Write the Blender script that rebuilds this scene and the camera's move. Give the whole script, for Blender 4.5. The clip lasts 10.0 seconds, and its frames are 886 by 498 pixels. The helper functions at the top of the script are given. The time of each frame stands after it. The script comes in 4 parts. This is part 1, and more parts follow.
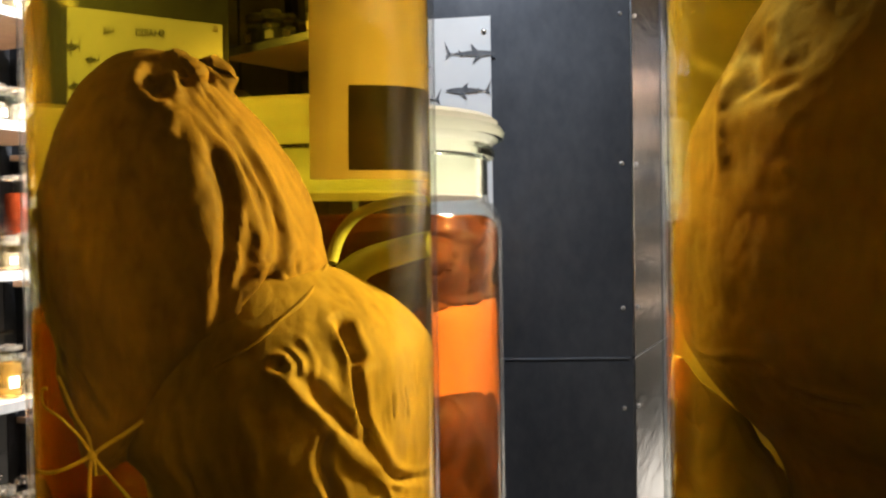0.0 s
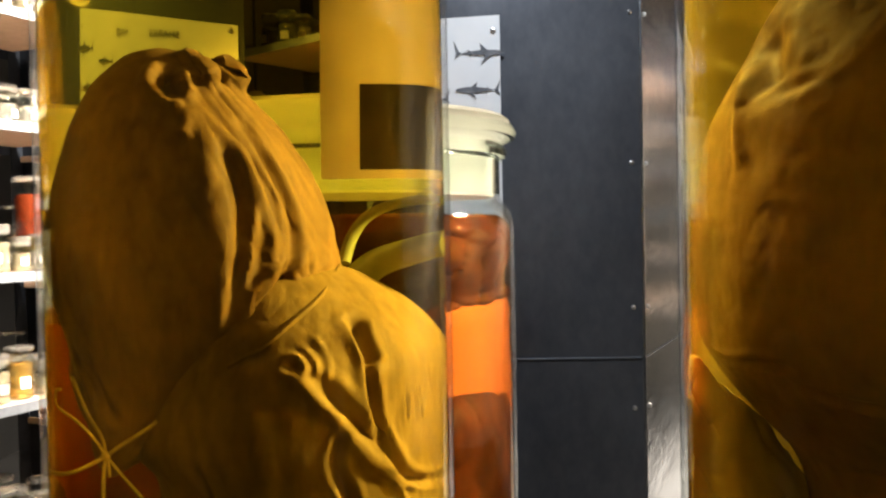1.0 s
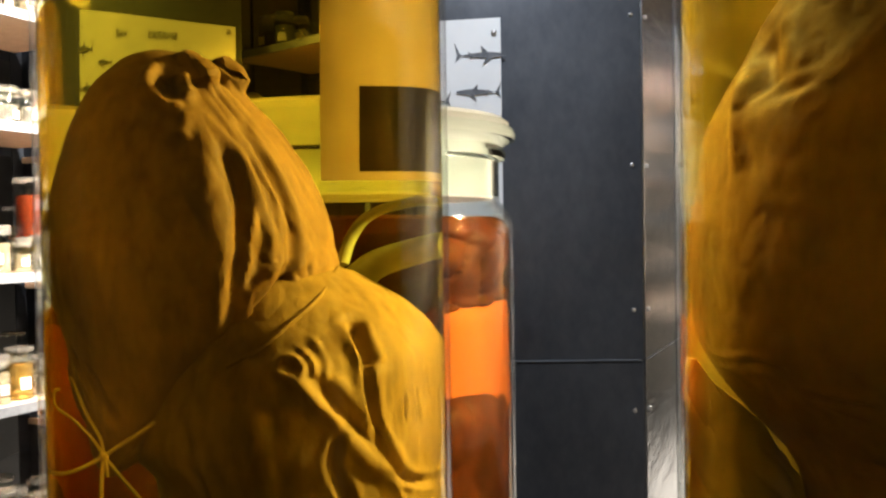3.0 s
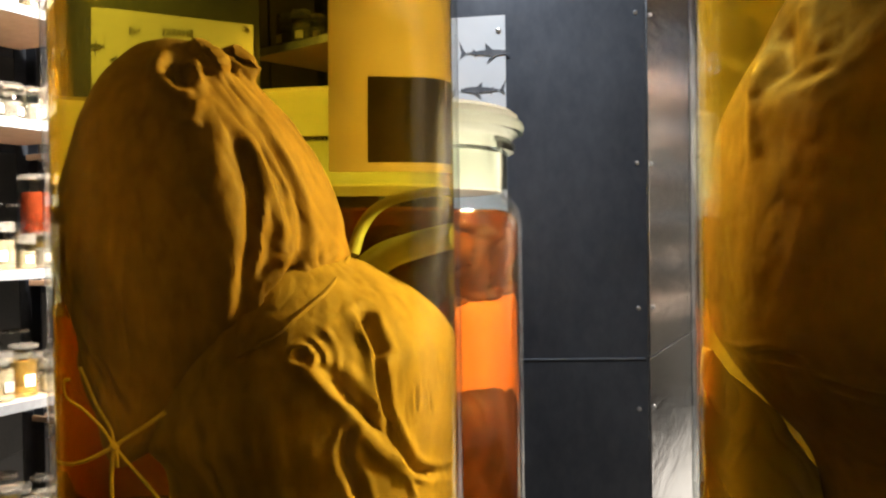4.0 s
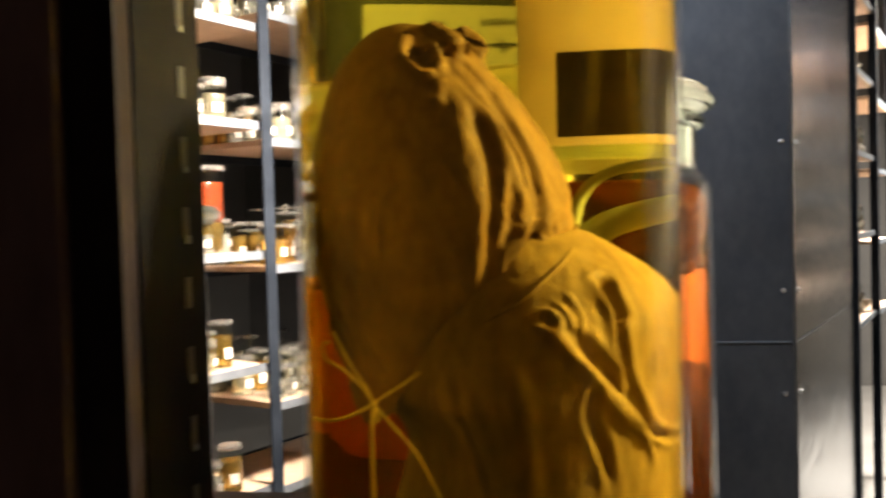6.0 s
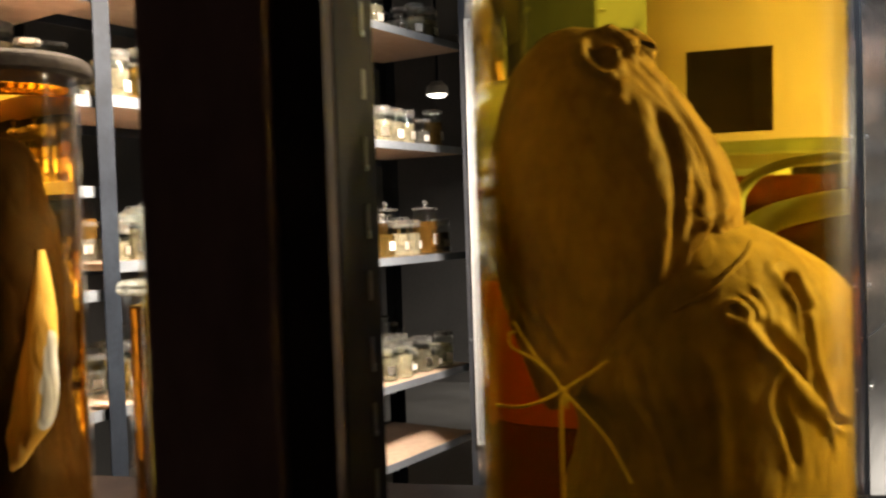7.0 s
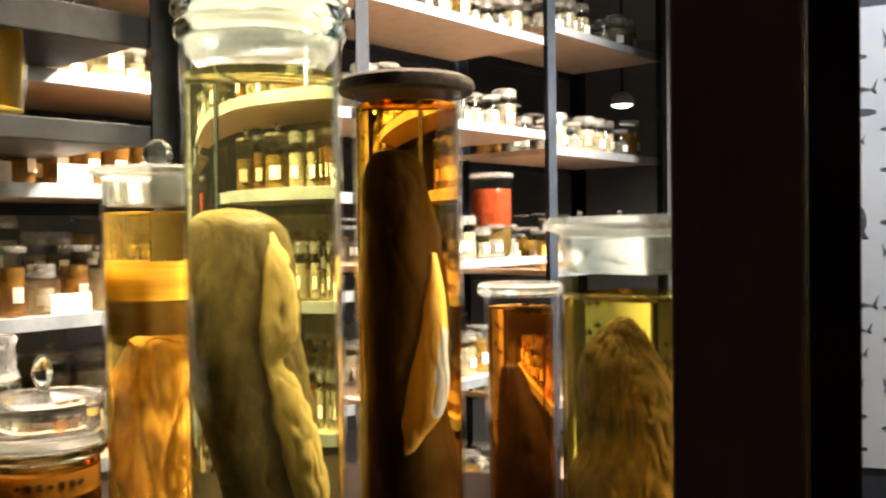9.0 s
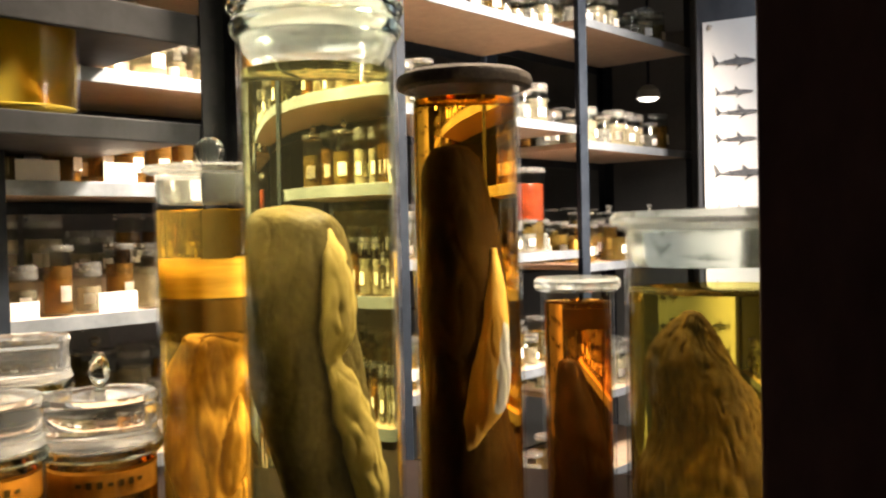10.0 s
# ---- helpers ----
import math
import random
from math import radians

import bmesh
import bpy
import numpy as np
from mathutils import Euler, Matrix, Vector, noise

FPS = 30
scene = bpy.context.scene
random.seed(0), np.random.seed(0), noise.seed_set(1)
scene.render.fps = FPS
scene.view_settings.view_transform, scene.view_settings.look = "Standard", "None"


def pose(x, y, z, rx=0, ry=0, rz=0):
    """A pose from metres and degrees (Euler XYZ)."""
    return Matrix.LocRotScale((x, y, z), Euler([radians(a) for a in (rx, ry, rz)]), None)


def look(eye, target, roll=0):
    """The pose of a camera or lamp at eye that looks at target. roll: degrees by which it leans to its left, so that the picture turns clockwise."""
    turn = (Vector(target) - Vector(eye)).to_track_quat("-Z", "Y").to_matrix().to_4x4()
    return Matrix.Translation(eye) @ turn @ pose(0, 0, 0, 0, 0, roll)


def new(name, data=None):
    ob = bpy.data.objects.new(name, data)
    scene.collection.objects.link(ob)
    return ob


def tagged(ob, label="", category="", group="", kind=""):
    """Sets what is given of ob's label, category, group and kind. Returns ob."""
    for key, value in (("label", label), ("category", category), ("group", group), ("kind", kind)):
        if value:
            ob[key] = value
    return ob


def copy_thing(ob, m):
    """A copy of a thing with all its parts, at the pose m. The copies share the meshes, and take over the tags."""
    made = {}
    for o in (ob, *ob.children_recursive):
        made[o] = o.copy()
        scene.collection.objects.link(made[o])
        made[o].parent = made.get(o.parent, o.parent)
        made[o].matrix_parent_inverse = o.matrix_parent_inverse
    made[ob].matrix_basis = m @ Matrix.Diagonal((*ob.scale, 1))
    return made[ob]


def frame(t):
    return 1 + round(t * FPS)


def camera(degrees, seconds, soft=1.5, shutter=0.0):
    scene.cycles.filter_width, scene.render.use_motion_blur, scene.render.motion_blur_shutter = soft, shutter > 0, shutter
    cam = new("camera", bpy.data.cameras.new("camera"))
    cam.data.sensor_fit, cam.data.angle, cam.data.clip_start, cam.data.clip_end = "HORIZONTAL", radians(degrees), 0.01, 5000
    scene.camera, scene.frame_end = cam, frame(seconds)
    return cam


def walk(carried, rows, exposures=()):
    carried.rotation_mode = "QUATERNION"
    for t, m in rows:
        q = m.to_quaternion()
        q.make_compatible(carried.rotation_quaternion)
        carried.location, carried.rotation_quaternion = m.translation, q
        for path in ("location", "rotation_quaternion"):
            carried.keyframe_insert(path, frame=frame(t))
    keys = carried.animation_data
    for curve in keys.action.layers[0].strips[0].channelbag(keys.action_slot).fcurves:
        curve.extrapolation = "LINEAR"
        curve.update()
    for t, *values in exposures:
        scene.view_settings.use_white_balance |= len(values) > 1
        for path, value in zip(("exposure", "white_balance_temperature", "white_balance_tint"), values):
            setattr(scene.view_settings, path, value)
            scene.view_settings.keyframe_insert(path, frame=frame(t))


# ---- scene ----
cam = camera(52.78, 10.0, 2.3, 0.6)
ROWS = [
    (0.0, -0.0621, -0.0312, 0.0115, 1.237, -1.203, 0.917),
    (0.5, -0.0637, -0.0287, 0.0142, 1.629, -1.159, 1.031),
    (1.0, -0.0657, -0.0278, 0.0113, 1.772, -1.204, 1.078),
    (1.5, -0.0657, -0.0279, 0.0112, 1.827, -1.199, 1.056),
    (2.0, -0.0650, -0.0299, 0.0112, 1.830, -1.200, 0.980),
    (2.5, -0.0614, -0.0306, 0.0128, 1.819, -1.082, 0.926),
    (4.0, -0.0703, -0.0256, 0.0045, 1.977, -1.059, 0.839),
    (4.5, -0.0694, -0.0264, 0.0040, 2.069, -1.237, 0.776),
    (5.0, -0.0744, -0.0253, 0.0017, 2.235, -1.382, 0.868),
    (5.5, -0.1014, -0.0337, -0.0047, 4.280, -1.414, 1.268),
    (5.8, -0.1313, -0.0448, -0.0034, 7.059, -1.555, 1.523),
    (6.0, -0.1505, -0.0571, -0.0053, 8.938, -1.678, 1.635),
    (6.2, -0.1631, -0.0647, -0.0046, 10.473, -1.819, 1.710),
    (7.3, -0.2985, -0.1165, -0.0038, 11.444, -1.733, 1.995),
    (7.5, -0.3353, -0.1276, -0.0074, 12.751, -1.797, 1.804),
    (7.9, -0.3923, -0.1591, -0.0028, 14.159, -1.989, 1.794),
    (8.5, -0.4727, -0.2008, 0.0055, 16.827, -1.175, 1.268),
    (9.1, -0.5234, -0.2325, 0.0033, 18.067, -1.132, 0.834),
    (9.5, -0.5484, -0.2380, -0.0003, 18.204, -1.169, 1.207),
    (10.0, -0.5678, -0.2441, 0.0050, 18.838, -1.396, 1.297),
]
walk(cam, [(t, pose(x, y, 1.5 + z, 90 + pitch, roll, yaw)) for t, x, y, z, yaw, pitch, roll in ROWS], ((0.0, 0.45), (5.0, 0.45), (6.0, 0.48), (7.5, 0.14), (8.5, 0.58), (9.0, 0.58), (9.5, 0.40), (10.0, 0.22)))

# ---------------------------------------------------------------- light
world = bpy.data.worlds.new("hall_gloom")
scene.world = world
world.use_nodes = True
world.node_tree.nodes["Background"].inputs[0].default_value = (1.0, 0.86, 0.68, 1)
world.node_tree.nodes["Background"].inputs[1].default_value = 0.10


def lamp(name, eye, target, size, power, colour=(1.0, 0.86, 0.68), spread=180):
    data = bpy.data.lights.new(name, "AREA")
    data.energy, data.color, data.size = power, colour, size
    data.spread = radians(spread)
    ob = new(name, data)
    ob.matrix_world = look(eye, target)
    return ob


# Lamps out of view, placed and sized to light the racks and poster.
lamp("unseen_hall_lamp", (-0.12, 1.70, 2.42), (-1.15, 2.12, 1.55), 0.25, 42, (1.0, 0.81, 0.64), spread=72)
lamp("unseen_hall_lamp", (0.05, 1.6, 2.9), (0.05, 2.5, 1.6), 0.2, 6.8, (0.86, 0.92, 1.0), spread=110)
# Three unseen lights added to brighten the large jars from chosen sides.
lamp("added_jar_light", (0.78, 0.78, 1.98), (-0.15, 0.62, 1.46), 0.12, 3.2, (1.0, 0.84, 0.60), spread=56)
lamp("added_jar_light", (-0.01, 0.80, 1.98), (0.12, 0.48, 1.40), 0.08, 0.45, (1.0, 0.84, 0.60), spread=40)
lamp("added_jar_light", (-0.64, 0.98, 2.34), (-0.98, 0.74, 1.4), 0.15, 5, (1.0, 0.85, 0.64), spread=66)
lamp("unseen_hall_lamp", (-0.75, 1.40, 2.45), (-1.65, 1.05, 1.55), 0.2, 31, (1.0, 0.79, 0.58), spread=80)
lamp("unseen_hall_lamp", (1.78, 5.1, 2.9), (1.85, 5.3, 1.4), 0.25, 320, (1.0, 0.93, 0.82), spread=150)
# Added to brighten the east wall, which lights the jars' edges.
lamp("unseen_hall_lamp", (2.2, 0.9, 2.9), (3.1, 1.3, 1.5), 0.3, 45, (1.0, 0.84, 0.62), spread=140)
# Added weak fill from behind the viewer, to lift the front faces.
lamp("unseen_hall_lamp", (-0.3, -1.3, 2.95), (-0.4, 0.5, 1.3), 0.5, 0.16, (1.0, 0.76, 0.68), spread=150)

# ---------------------------------------------------------------- materials


def ramp(nt, fac, stops):
    n = nt.nodes.new("ShaderNodeValToRGB")
    while len(n.color_ramp.elements) < len(stops):
        n.color_ramp.elements.new(0.5)
    for e, (p, c) in zip(n.color_ramp.elements, stops):
        e.position, e.color = p, (*c, 1)
    nt.links.new(fac, n.inputs[0])
    return n.outputs[0]


def base(name):
    m = bpy.data.materials.new(name)
    m.use_nodes = True
    return m, m.node_tree, m.node_tree.nodes["Principled BSDF"]


def noise_tex(nt, scale, detail=4.0, rough=0.55, stretch=(1, 1, 1)):
    co = nt.nodes.new("ShaderNodeTexCoord")
    mp = nt.nodes.new("ShaderNodeMapping")
    mp.inputs["Scale"].default_value = stretch
    n = nt.nodes.new("ShaderNodeTexNoise")
    n.inputs["Scale"].default_value, n.inputs["Detail"].default_value, n.inputs["Roughness"].default_value = scale, detail, rough
    nt.links.new(co.outputs["Object"], mp.inputs["Vector"])
    nt.links.new(mp.outputs[0], n.inputs["Vector"])
    return n.outputs["Fac"]


def bump(nt, bsdf, height, strength, distance):
    b = nt.nodes.new("ShaderNodeBump")
    b.inputs["Strength"].default_value, b.inputs["Distance"].default_value = strength, distance
    nt.links.new(height, b.inputs["Height"])
    nt.links.new(b.outputs[0], bsdf.inputs["Normal"])


def surface(name, dark, light, scale=8.0, rough=0.5, metal=0.0, stretch=(1, 1, 1), relief=0.0, fine=60.0, rough_var=0.15, spec=0.5):
    """A worn surface: two colours mixed by broad stains, fine grain in the relief and in the gloss."""
    m, nt, p = base(name)
    broad = noise_tex(nt, scale, 6.0, 0.6, stretch)
    grain = noise_tex(nt, fine, 3.0, 0.6, stretch)
    both = nt.nodes.new("ShaderNodeMix")
    both.inputs[0].default_value = 0.33
    nt.links.new(broad, both.inputs[2])
    nt.links.new(grain, both.inputs[3])
    nt.links.new(ramp(nt, both.outputs[0], ((0.34, dark), (0.66, light))), p.inputs["Base Color"])
    r = nt.nodes.new("ShaderNodeMapRange")
    r.inputs["To Min"].default_value, r.inputs["To Max"].default_value = max(0.02, rough - rough_var), min(1.0, rough + rough_var)
    nt.links.new(broad, r.inputs["Value"])
    nt.links.new(r.outputs[0], p.inputs["Roughness"])
    p.inputs["Metallic"].default_value = metal
    p.inputs["Specular IOR Level"].default_value = spec
    if relief:
        bump(nt, p, grain, 0.6, relief)
    return m


def liquid(name, colour, ior=1.33, cloud=0.0):
    """Preserving fluid: tinted, bends light, a little cloudy."""
    m = bpy.data.materials.new(name)
    m.use_nodes = True
    nt = m.node_tree
    nt.nodes.remove(nt.nodes["Principled BSDF"])
    g = nt.nodes.new("ShaderNodeBsdfGlass")
    g.inputs["IOR"].default_value, g.inputs["Roughness"].default_value = ior, 0.0
    g.inputs["Color"].default_value = (*colour, 1)
    out = g.outputs[0]
    if cloud:
        t = nt.nodes.new("ShaderNodeBsdfTranslucent")
        t.inputs[0].default_value = (*colour, 1)
        mix = nt.nodes.new("ShaderNodeMixShader")
        mix.inputs[0].default_value = cloud
        nt.links.new(out, mix.inputs[1])
        nt.links.new(t.outputs[0], mix.inputs[2])
        out = mix.outputs[0]
    nt.links.new(out, nt.nodes["Material Output"].inputs[0])
    return m


def thin_glass(name, tint):
    """The wall of a jar: lets light straight through and mirrors at glancing angles."""
    m = bpy.data.materials.new(name)
    m.use_nodes = True
    nt = m.node_tree
    nt.nodes.remove(nt.nodes["Principled BSDF"])
    t = nt.nodes.new("ShaderNodeBsdfTransparent")
    t.inputs[0].default_value = (*tint, 1)
    g = nt.nodes.new("ShaderNodeBsdfGlossy")
    g.inputs["Roughness"].default_value = 0.03
    lw = nt.nodes.new("ShaderNodeLayerWeight")
    lw.inputs[0].default_value = 0.5
    pw = nt.nodes.new("ShaderNodeMath")
    pw.operation, pw.inputs[1].default_value = "POWER", 4.5
    nt.links.new(lw.outputs["Facing"], pw.inputs[0])
    f = nt.nodes.new("ShaderNodeMath")
    f.operation, f.inputs[1].default_value, f.inputs[2].default_value = "MULTIPLY_ADD", 0.6, 0.02
    nt.links.new(pw.outputs[0], f.inputs[0])
    b = nt.nodes.new("ShaderNodeBump")
    b.inputs["Strength"].default_value, b.inputs["Distance"].default_value = 0.25, 0.002
    nt.links.new(noise_tex(nt, 22.0, 2.0, 0.5, (1, 1, 0.35)), b.inputs["Height"])
    nt.links.new(b.outputs[0], g.inputs["Normal"])
    mix = nt.nodes.new("ShaderNodeMixShader")
    nt.links.new(f.outputs[0], mix.inputs[0])
    nt.links.new(t.outputs[0], mix.inputs[1])
    nt.links.new(g.outputs[0], mix.inputs[2])
    nt.links.new(mix.outputs[0], nt.nodes["Material Output"].inputs[0])
    return m


GLASS = liquid("thick_glass", (0.93, 0.97, 0.94), 1.45)
WALL = thin_glass("jar_wall_glass", (0.965, 0.98, 0.965))
FROST, _nt, _p = base("ground_glass")
_p.inputs["Base Color"].default_value = (0.86, 0.89, 0.86, 1)
_p.inputs["Transmission Weight"].default_value = 0.86
_p.inputs["Roughness"].default_value = 0.13
_p.inputs["IOR"].default_value = 1.2
bump(_nt, _p, noise_tex(_nt, 120.0), 0.15, 0.0008)
WHITEGLASS, _nt, _p = base("white_ground_glass")
_p.inputs["Base Color"].default_value = (0.93, 0.94, 0.92, 1)
_p.inputs["Transmission Weight"].default_value = 0.74
_p.inputs["Roughness"].default_value = 0.3
_p.inputs["IOR"].default_value = 1.3
bump(_nt, _p, noise_tex(_nt, 160.0), 0.2, 0.0006)
CLEARLID, _nt, _p = base("pressed_glass")
_p.inputs["Base Color"].default_value = (0.95, 0.97, 0.95, 1)
_p.inputs["Transmission Weight"].default_value = 0.95
_p.inputs["Roughness"].default_value = 0.06
_p.inputs["IOR"].default_value = 1.4
bump(_nt, _p, noise_tex(_nt, 30.0), 0.25, 0.002)
YELLOW = liquid("yellow_fluid", (0.96, 0.77, 0.17), 1.33, 0.004)
GREENISH = liquid("pale_green_fluid", (0.93, 0.91, 0.60), 1.33, 0.006)
AMBER = liquid("amber_fluid", (0.97, 0.64, 0.17), 1.33, 0.003)
BRIGHT = liquid("bright_yellow_fluid", (0.98, 0.76, 0.13), 1.33, 0.30)
GOLD = liquid("golden_fluid", (0.97, 0.72, 0.20), 1.33, 0.05)
ORANGE = liquid("orange_fluid", (0.98, 0.54, 0.14), 1.33, 0.008)
STRAW = liquid("straw_fluid", (0.94, 0.82, 0.30), 1.33, 0.008)
MIDHIDE = surface("brown_folded_skin", (0.085, 0.050, 0.021), (0.21, 0.125, 0.052), 12.0, 0.6, 0, (1, 1, 0.6), 0.0010, 120.0, spec=0.12)
PALE = surface("olive_skin", (0.032, 0.022, 0.008), (0.105, 0.076, 0.028), 14.0, 0.55, 0, (1, 1, 0.7), 0.0024, 150.0, spec=0.12)
DARKSKIN = surface("dark_brown_skin", (0.014, 0.009, 0.007), (0.036, 0.021, 0.015), 10.0, 0.55, 0, (1, 1, 0.6), 0.001, 140.0, spec=0.12)
CREAM = surface("cream_fin", (0.52, 0.47, 0.39), (0.80, 0.74, 0.64), 18.0, 0.6, 0, (1, 1, 0.3), 0.001, 150.0, spec=0.12)
FURRY = surface("mottled_fur", (0.02, 0.012, 0.006), (0.15, 0.09, 0.04), 26.0, 0.75, 0, (1, 1, 0.35), 0.002, 130.0, spec=0.12)
FLESH = surface("amber_flesh", (0.18, 0.10, 0.04), (0.58, 0.42, 0.19), 16.0, 0.6, 0, (1, 1, 0.35), 0.0016, 110.0, spec=0.12)
PANEL = surface("dark_sheet_metal", (0.065, 0.072, 0.088), (0.115, 0.125, 0.145), 2.2, 0.34, 0.45, (1, 1, 0.6), 0.0003, 30.0)
BRUSHED = surface("bare_sheet_metal", (0.55, 0.59, 0.64), (0.72, 0.75, 0.79), 4.0, 0.2, 0.95, (0.5, 0.5, 1.5), 0.006, 9.0, 0.06)
STEEL = surface("blue_grey_steel", (0.008, 0.011, 0.017), (0.020, 0.027, 0.039), 9.0, 0.5, 0.1, (1, 1, 1), 0.0003, 80.0, spec=0.15)
EDGE = surface("galvanised_lip", (0.14, 0.165, 0.20), (0.23, 0.26, 0.30), 12.0, 0.42, 0.4, (1, 1, 1), 0.0003, 80.0)
BOARD = surface("chipboard", (0.40, 0.29, 0.21), (0.52, 0.39, 0.29), 30.0, 0.75, 0, (1, 1, 1), 0.0004, 200.0)
BLACK = surface("black_brown_paint", (0.014, 0.010, 0.009), (0.032, 0.022, 0.019), 7.0, 0.5, 0, (1, 1, 0.4), 0.0004, 50.0, spec=0.12)
POSTPAINT = surface("dark_brown_post_paint", (0.13, 0.078, 0.074), (0.22, 0.135, 0.13), 7.0, 0.55, 0, (1, 1, 0.4), 0.0004, 50.0, spec=0.12)
NEARSTEEL = surface("dark_grey_steel", (0.010, 0.011, 0.013), (0.022, 0.024, 0.028), 9.0, 0.5, 0.2, (1, 1, 1), 0.0003, 60.0, spec=0.2)
PALEFIN = surface("yellow_olive_fin", (0.24, 0.175, 0.06), (0.42, 0.33, 0.14), 20.0, 0.6, 0, (1, 1, 0.3), 0.001, 130.0, spec=0.12)
PITCH = surface("pitch_black_steel", (0.005, 0.005, 0.005), (0.010, 0.009, 0.009), 7.0, 0.6, 0, (1, 1, 0.4), 0.0004, 50.0, spec=0.04)
ORANGEFILL = surface("orange_fill", (0.40, 0.155, 0.048), (0.62, 0.28, 0.095), 9.0, 0.8, 0, (1, 1, 0.3), 0.0006, 160.0)
FLAP = surface("pale_green_flap", (0.20, 0.22, 0.06), (0.36, 0.38, 0.13), 14.0, 0.5, 0, (1, 1, 1), 0.0006, 120.0, spec=0.12)
PAPER = surface("poster_paper", (0.64, 0.67, 0.70), (0.77, 0.79, 0.81), 3.0, 0.32, 0, (1, 1, 1), 0.0006, 5.0)
INK = surface("grey_ink", (0.03, 0.035, 0.045), (0.16, 0.17, 0.19), 40.0, 0.45)
TEXTINK = surface("black_ink", (0.02, 0.02, 0.02), (0.04, 0.04, 0.04), 20.0, 0.5)
CARD = surface("white_card", (0.72, 0.70, 0.66), (0.82, 0.80, 0.76), 20.0, 0.7)
TWINE = surface("cotton_twine", (0.28, 0.21, 0.08), (0.42, 0.33, 0.14), 60.0, 0.8, 0, (1, 1, 1), 0.0004, 300.0)
SCREW = surface("zinc_screw", (0.5, 0.5, 0.5), (0.7, 0.7, 0.7), 60.0, 0.3, 0.9)
BOUNCEWALL = surface("pale_bounce_plaster", (0.50, 0.44, 0.36), (0.60, 0.54, 0.46), 2.0, 0.8, 0, (1, 1, 1), 0.001, 40.0)
PLASTER = surface("dark_plaster", (0.05, 0.047, 0.045), (0.08, 0.075, 0.07), 2.0, 0.8, 0, (1, 1, 1), 0.001, 40.0)
FLOOR = surface("grey_screed", (0.14, 0.13, 0.12), (0.22, 0.21, 0.20), 3.0, 0.45, 0, (1, 1, 1), 0.0005, 40.0)
OLDPAPER = surface("yellowed_paper", (0.42, 0.32, 0.12), (0.85, 0.74, 0.40), 12.0, 0.8, 0, (0.25, 0.25, 4.0))
BROWNPAPER = surface("browned_paper", (0.16, 0.095, 0.035), (0.34, 0.22, 0.09), 16.0, 0.8, 0, (1, 1, 1), 0.0004, 90.0)
LABELINK = surface("dark_label", (0.05, 0.03, 0.012), (0.09, 0.055, 0.025), 30.0, 0.6)
SEAL = surface("dark_cloth_seal", (0.04, 0.032, 0.028), (0.10, 0.082, 0.07), 60.0, 0.8, 0, (1, 1, 1), 0.0015, 160.0, spec=0.12)

# Darker copy of the tan skin; puts shade into the head's colour.
SHADEDSKIN = surface("shaded_head_skin", (0.085, 0.046, 0.017), (0.245, 0.152, 0.056), 12.0, 0.6, 0, (1, 1, 0.5), 0.0016, 110.0, spec=0.12)
SKIN = surface("creased_tan_skin", (0.125, 0.080, 0.025), (0.32, 0.222, 0.078), 16.0, 0.6, 0, (1, 1, 0.45), 0.0018, 110.0, spec=0.14)
TANPAPER, _nt, _p = base("tan_label_paper")
_tone = ramp(_nt, noise_tex(_nt, 14.0, 6.0), ((0.3, (0.70, 0.62, 0.44)), (0.7, (0.82, 0.74, 0.56))))
_nt.links.new(_tone, _p.inputs["Base Color"])
_p.inputs["Roughness"].default_value = 0.7
_through = _nt.nodes.new("ShaderNodeBsdfTranslucent")
_nt.links.new(_tone, _through.inputs[0])
_mix = _nt.nodes.new("ShaderNodeMixShader")
_mix.inputs[0].default_value = 0.75
_nt.links.new(_p.outputs[0], _mix.inputs[1])
_nt.links.new(_through.outputs[0], _mix.inputs[2])
_nt.links.new(_mix.outputs[0], _nt.nodes["Material Output"].inputs[0])
DARKPRINT = surface("dark_olive_print", (0.045, 0.040, 0.028), (0.085, 0.075, 0.050), 20.0, 0.5, 0, (1, 1, 1), 0.0003, 90.0, spec=0.2)
YELLOWSHEET = surface("crumpled_yellow", (0.58, 0.46, 0.16), (0.82, 0.70, 0.34), 26.0, 0.6, 0, (1, 1, 0.5), 0.001, 120.0, spec=0.15)
LIVER = surface("dark_red_tissue", (0.025, 0.010, 0.005), (0.13, 0.050, 0.020), 22.0, 0.55, 0, (1, 1, 0.6), 0.001, 120.0, spec=0.15)

# ---------------------------------------------------------------- building helpers


def part(name, bm, material, parent=None, label="", smooth=False, shadow=True):
    """Link a bmesh as one mesh object, under a thing or a part where one is given."""
    me = bpy.data.meshes.new(name)
    bm.normal_update()
    bm.to_mesh(me)
    bm.free()
    if smooth:
        me.polygons.foreach_set("use_smooth", [True] * len(me.polygons))
        me.set_sharp_from_angle(angle=radians(38))
    me.materials.append(material)
    ob = new(name, me)
    if parent:
        ob.parent = parent
    ob.visible_shadow = shadow
    if label:
        tagged(ob, label)
    return ob


def thing(name, at, label, category, group="", rz=0.0, kind=""):
    ob = new(name)
    ob.matrix_basis = pose(*at, 0, 0, rz)
    ob.empty_display_size = 0.02
    return tagged(ob, label, category, group, kind)


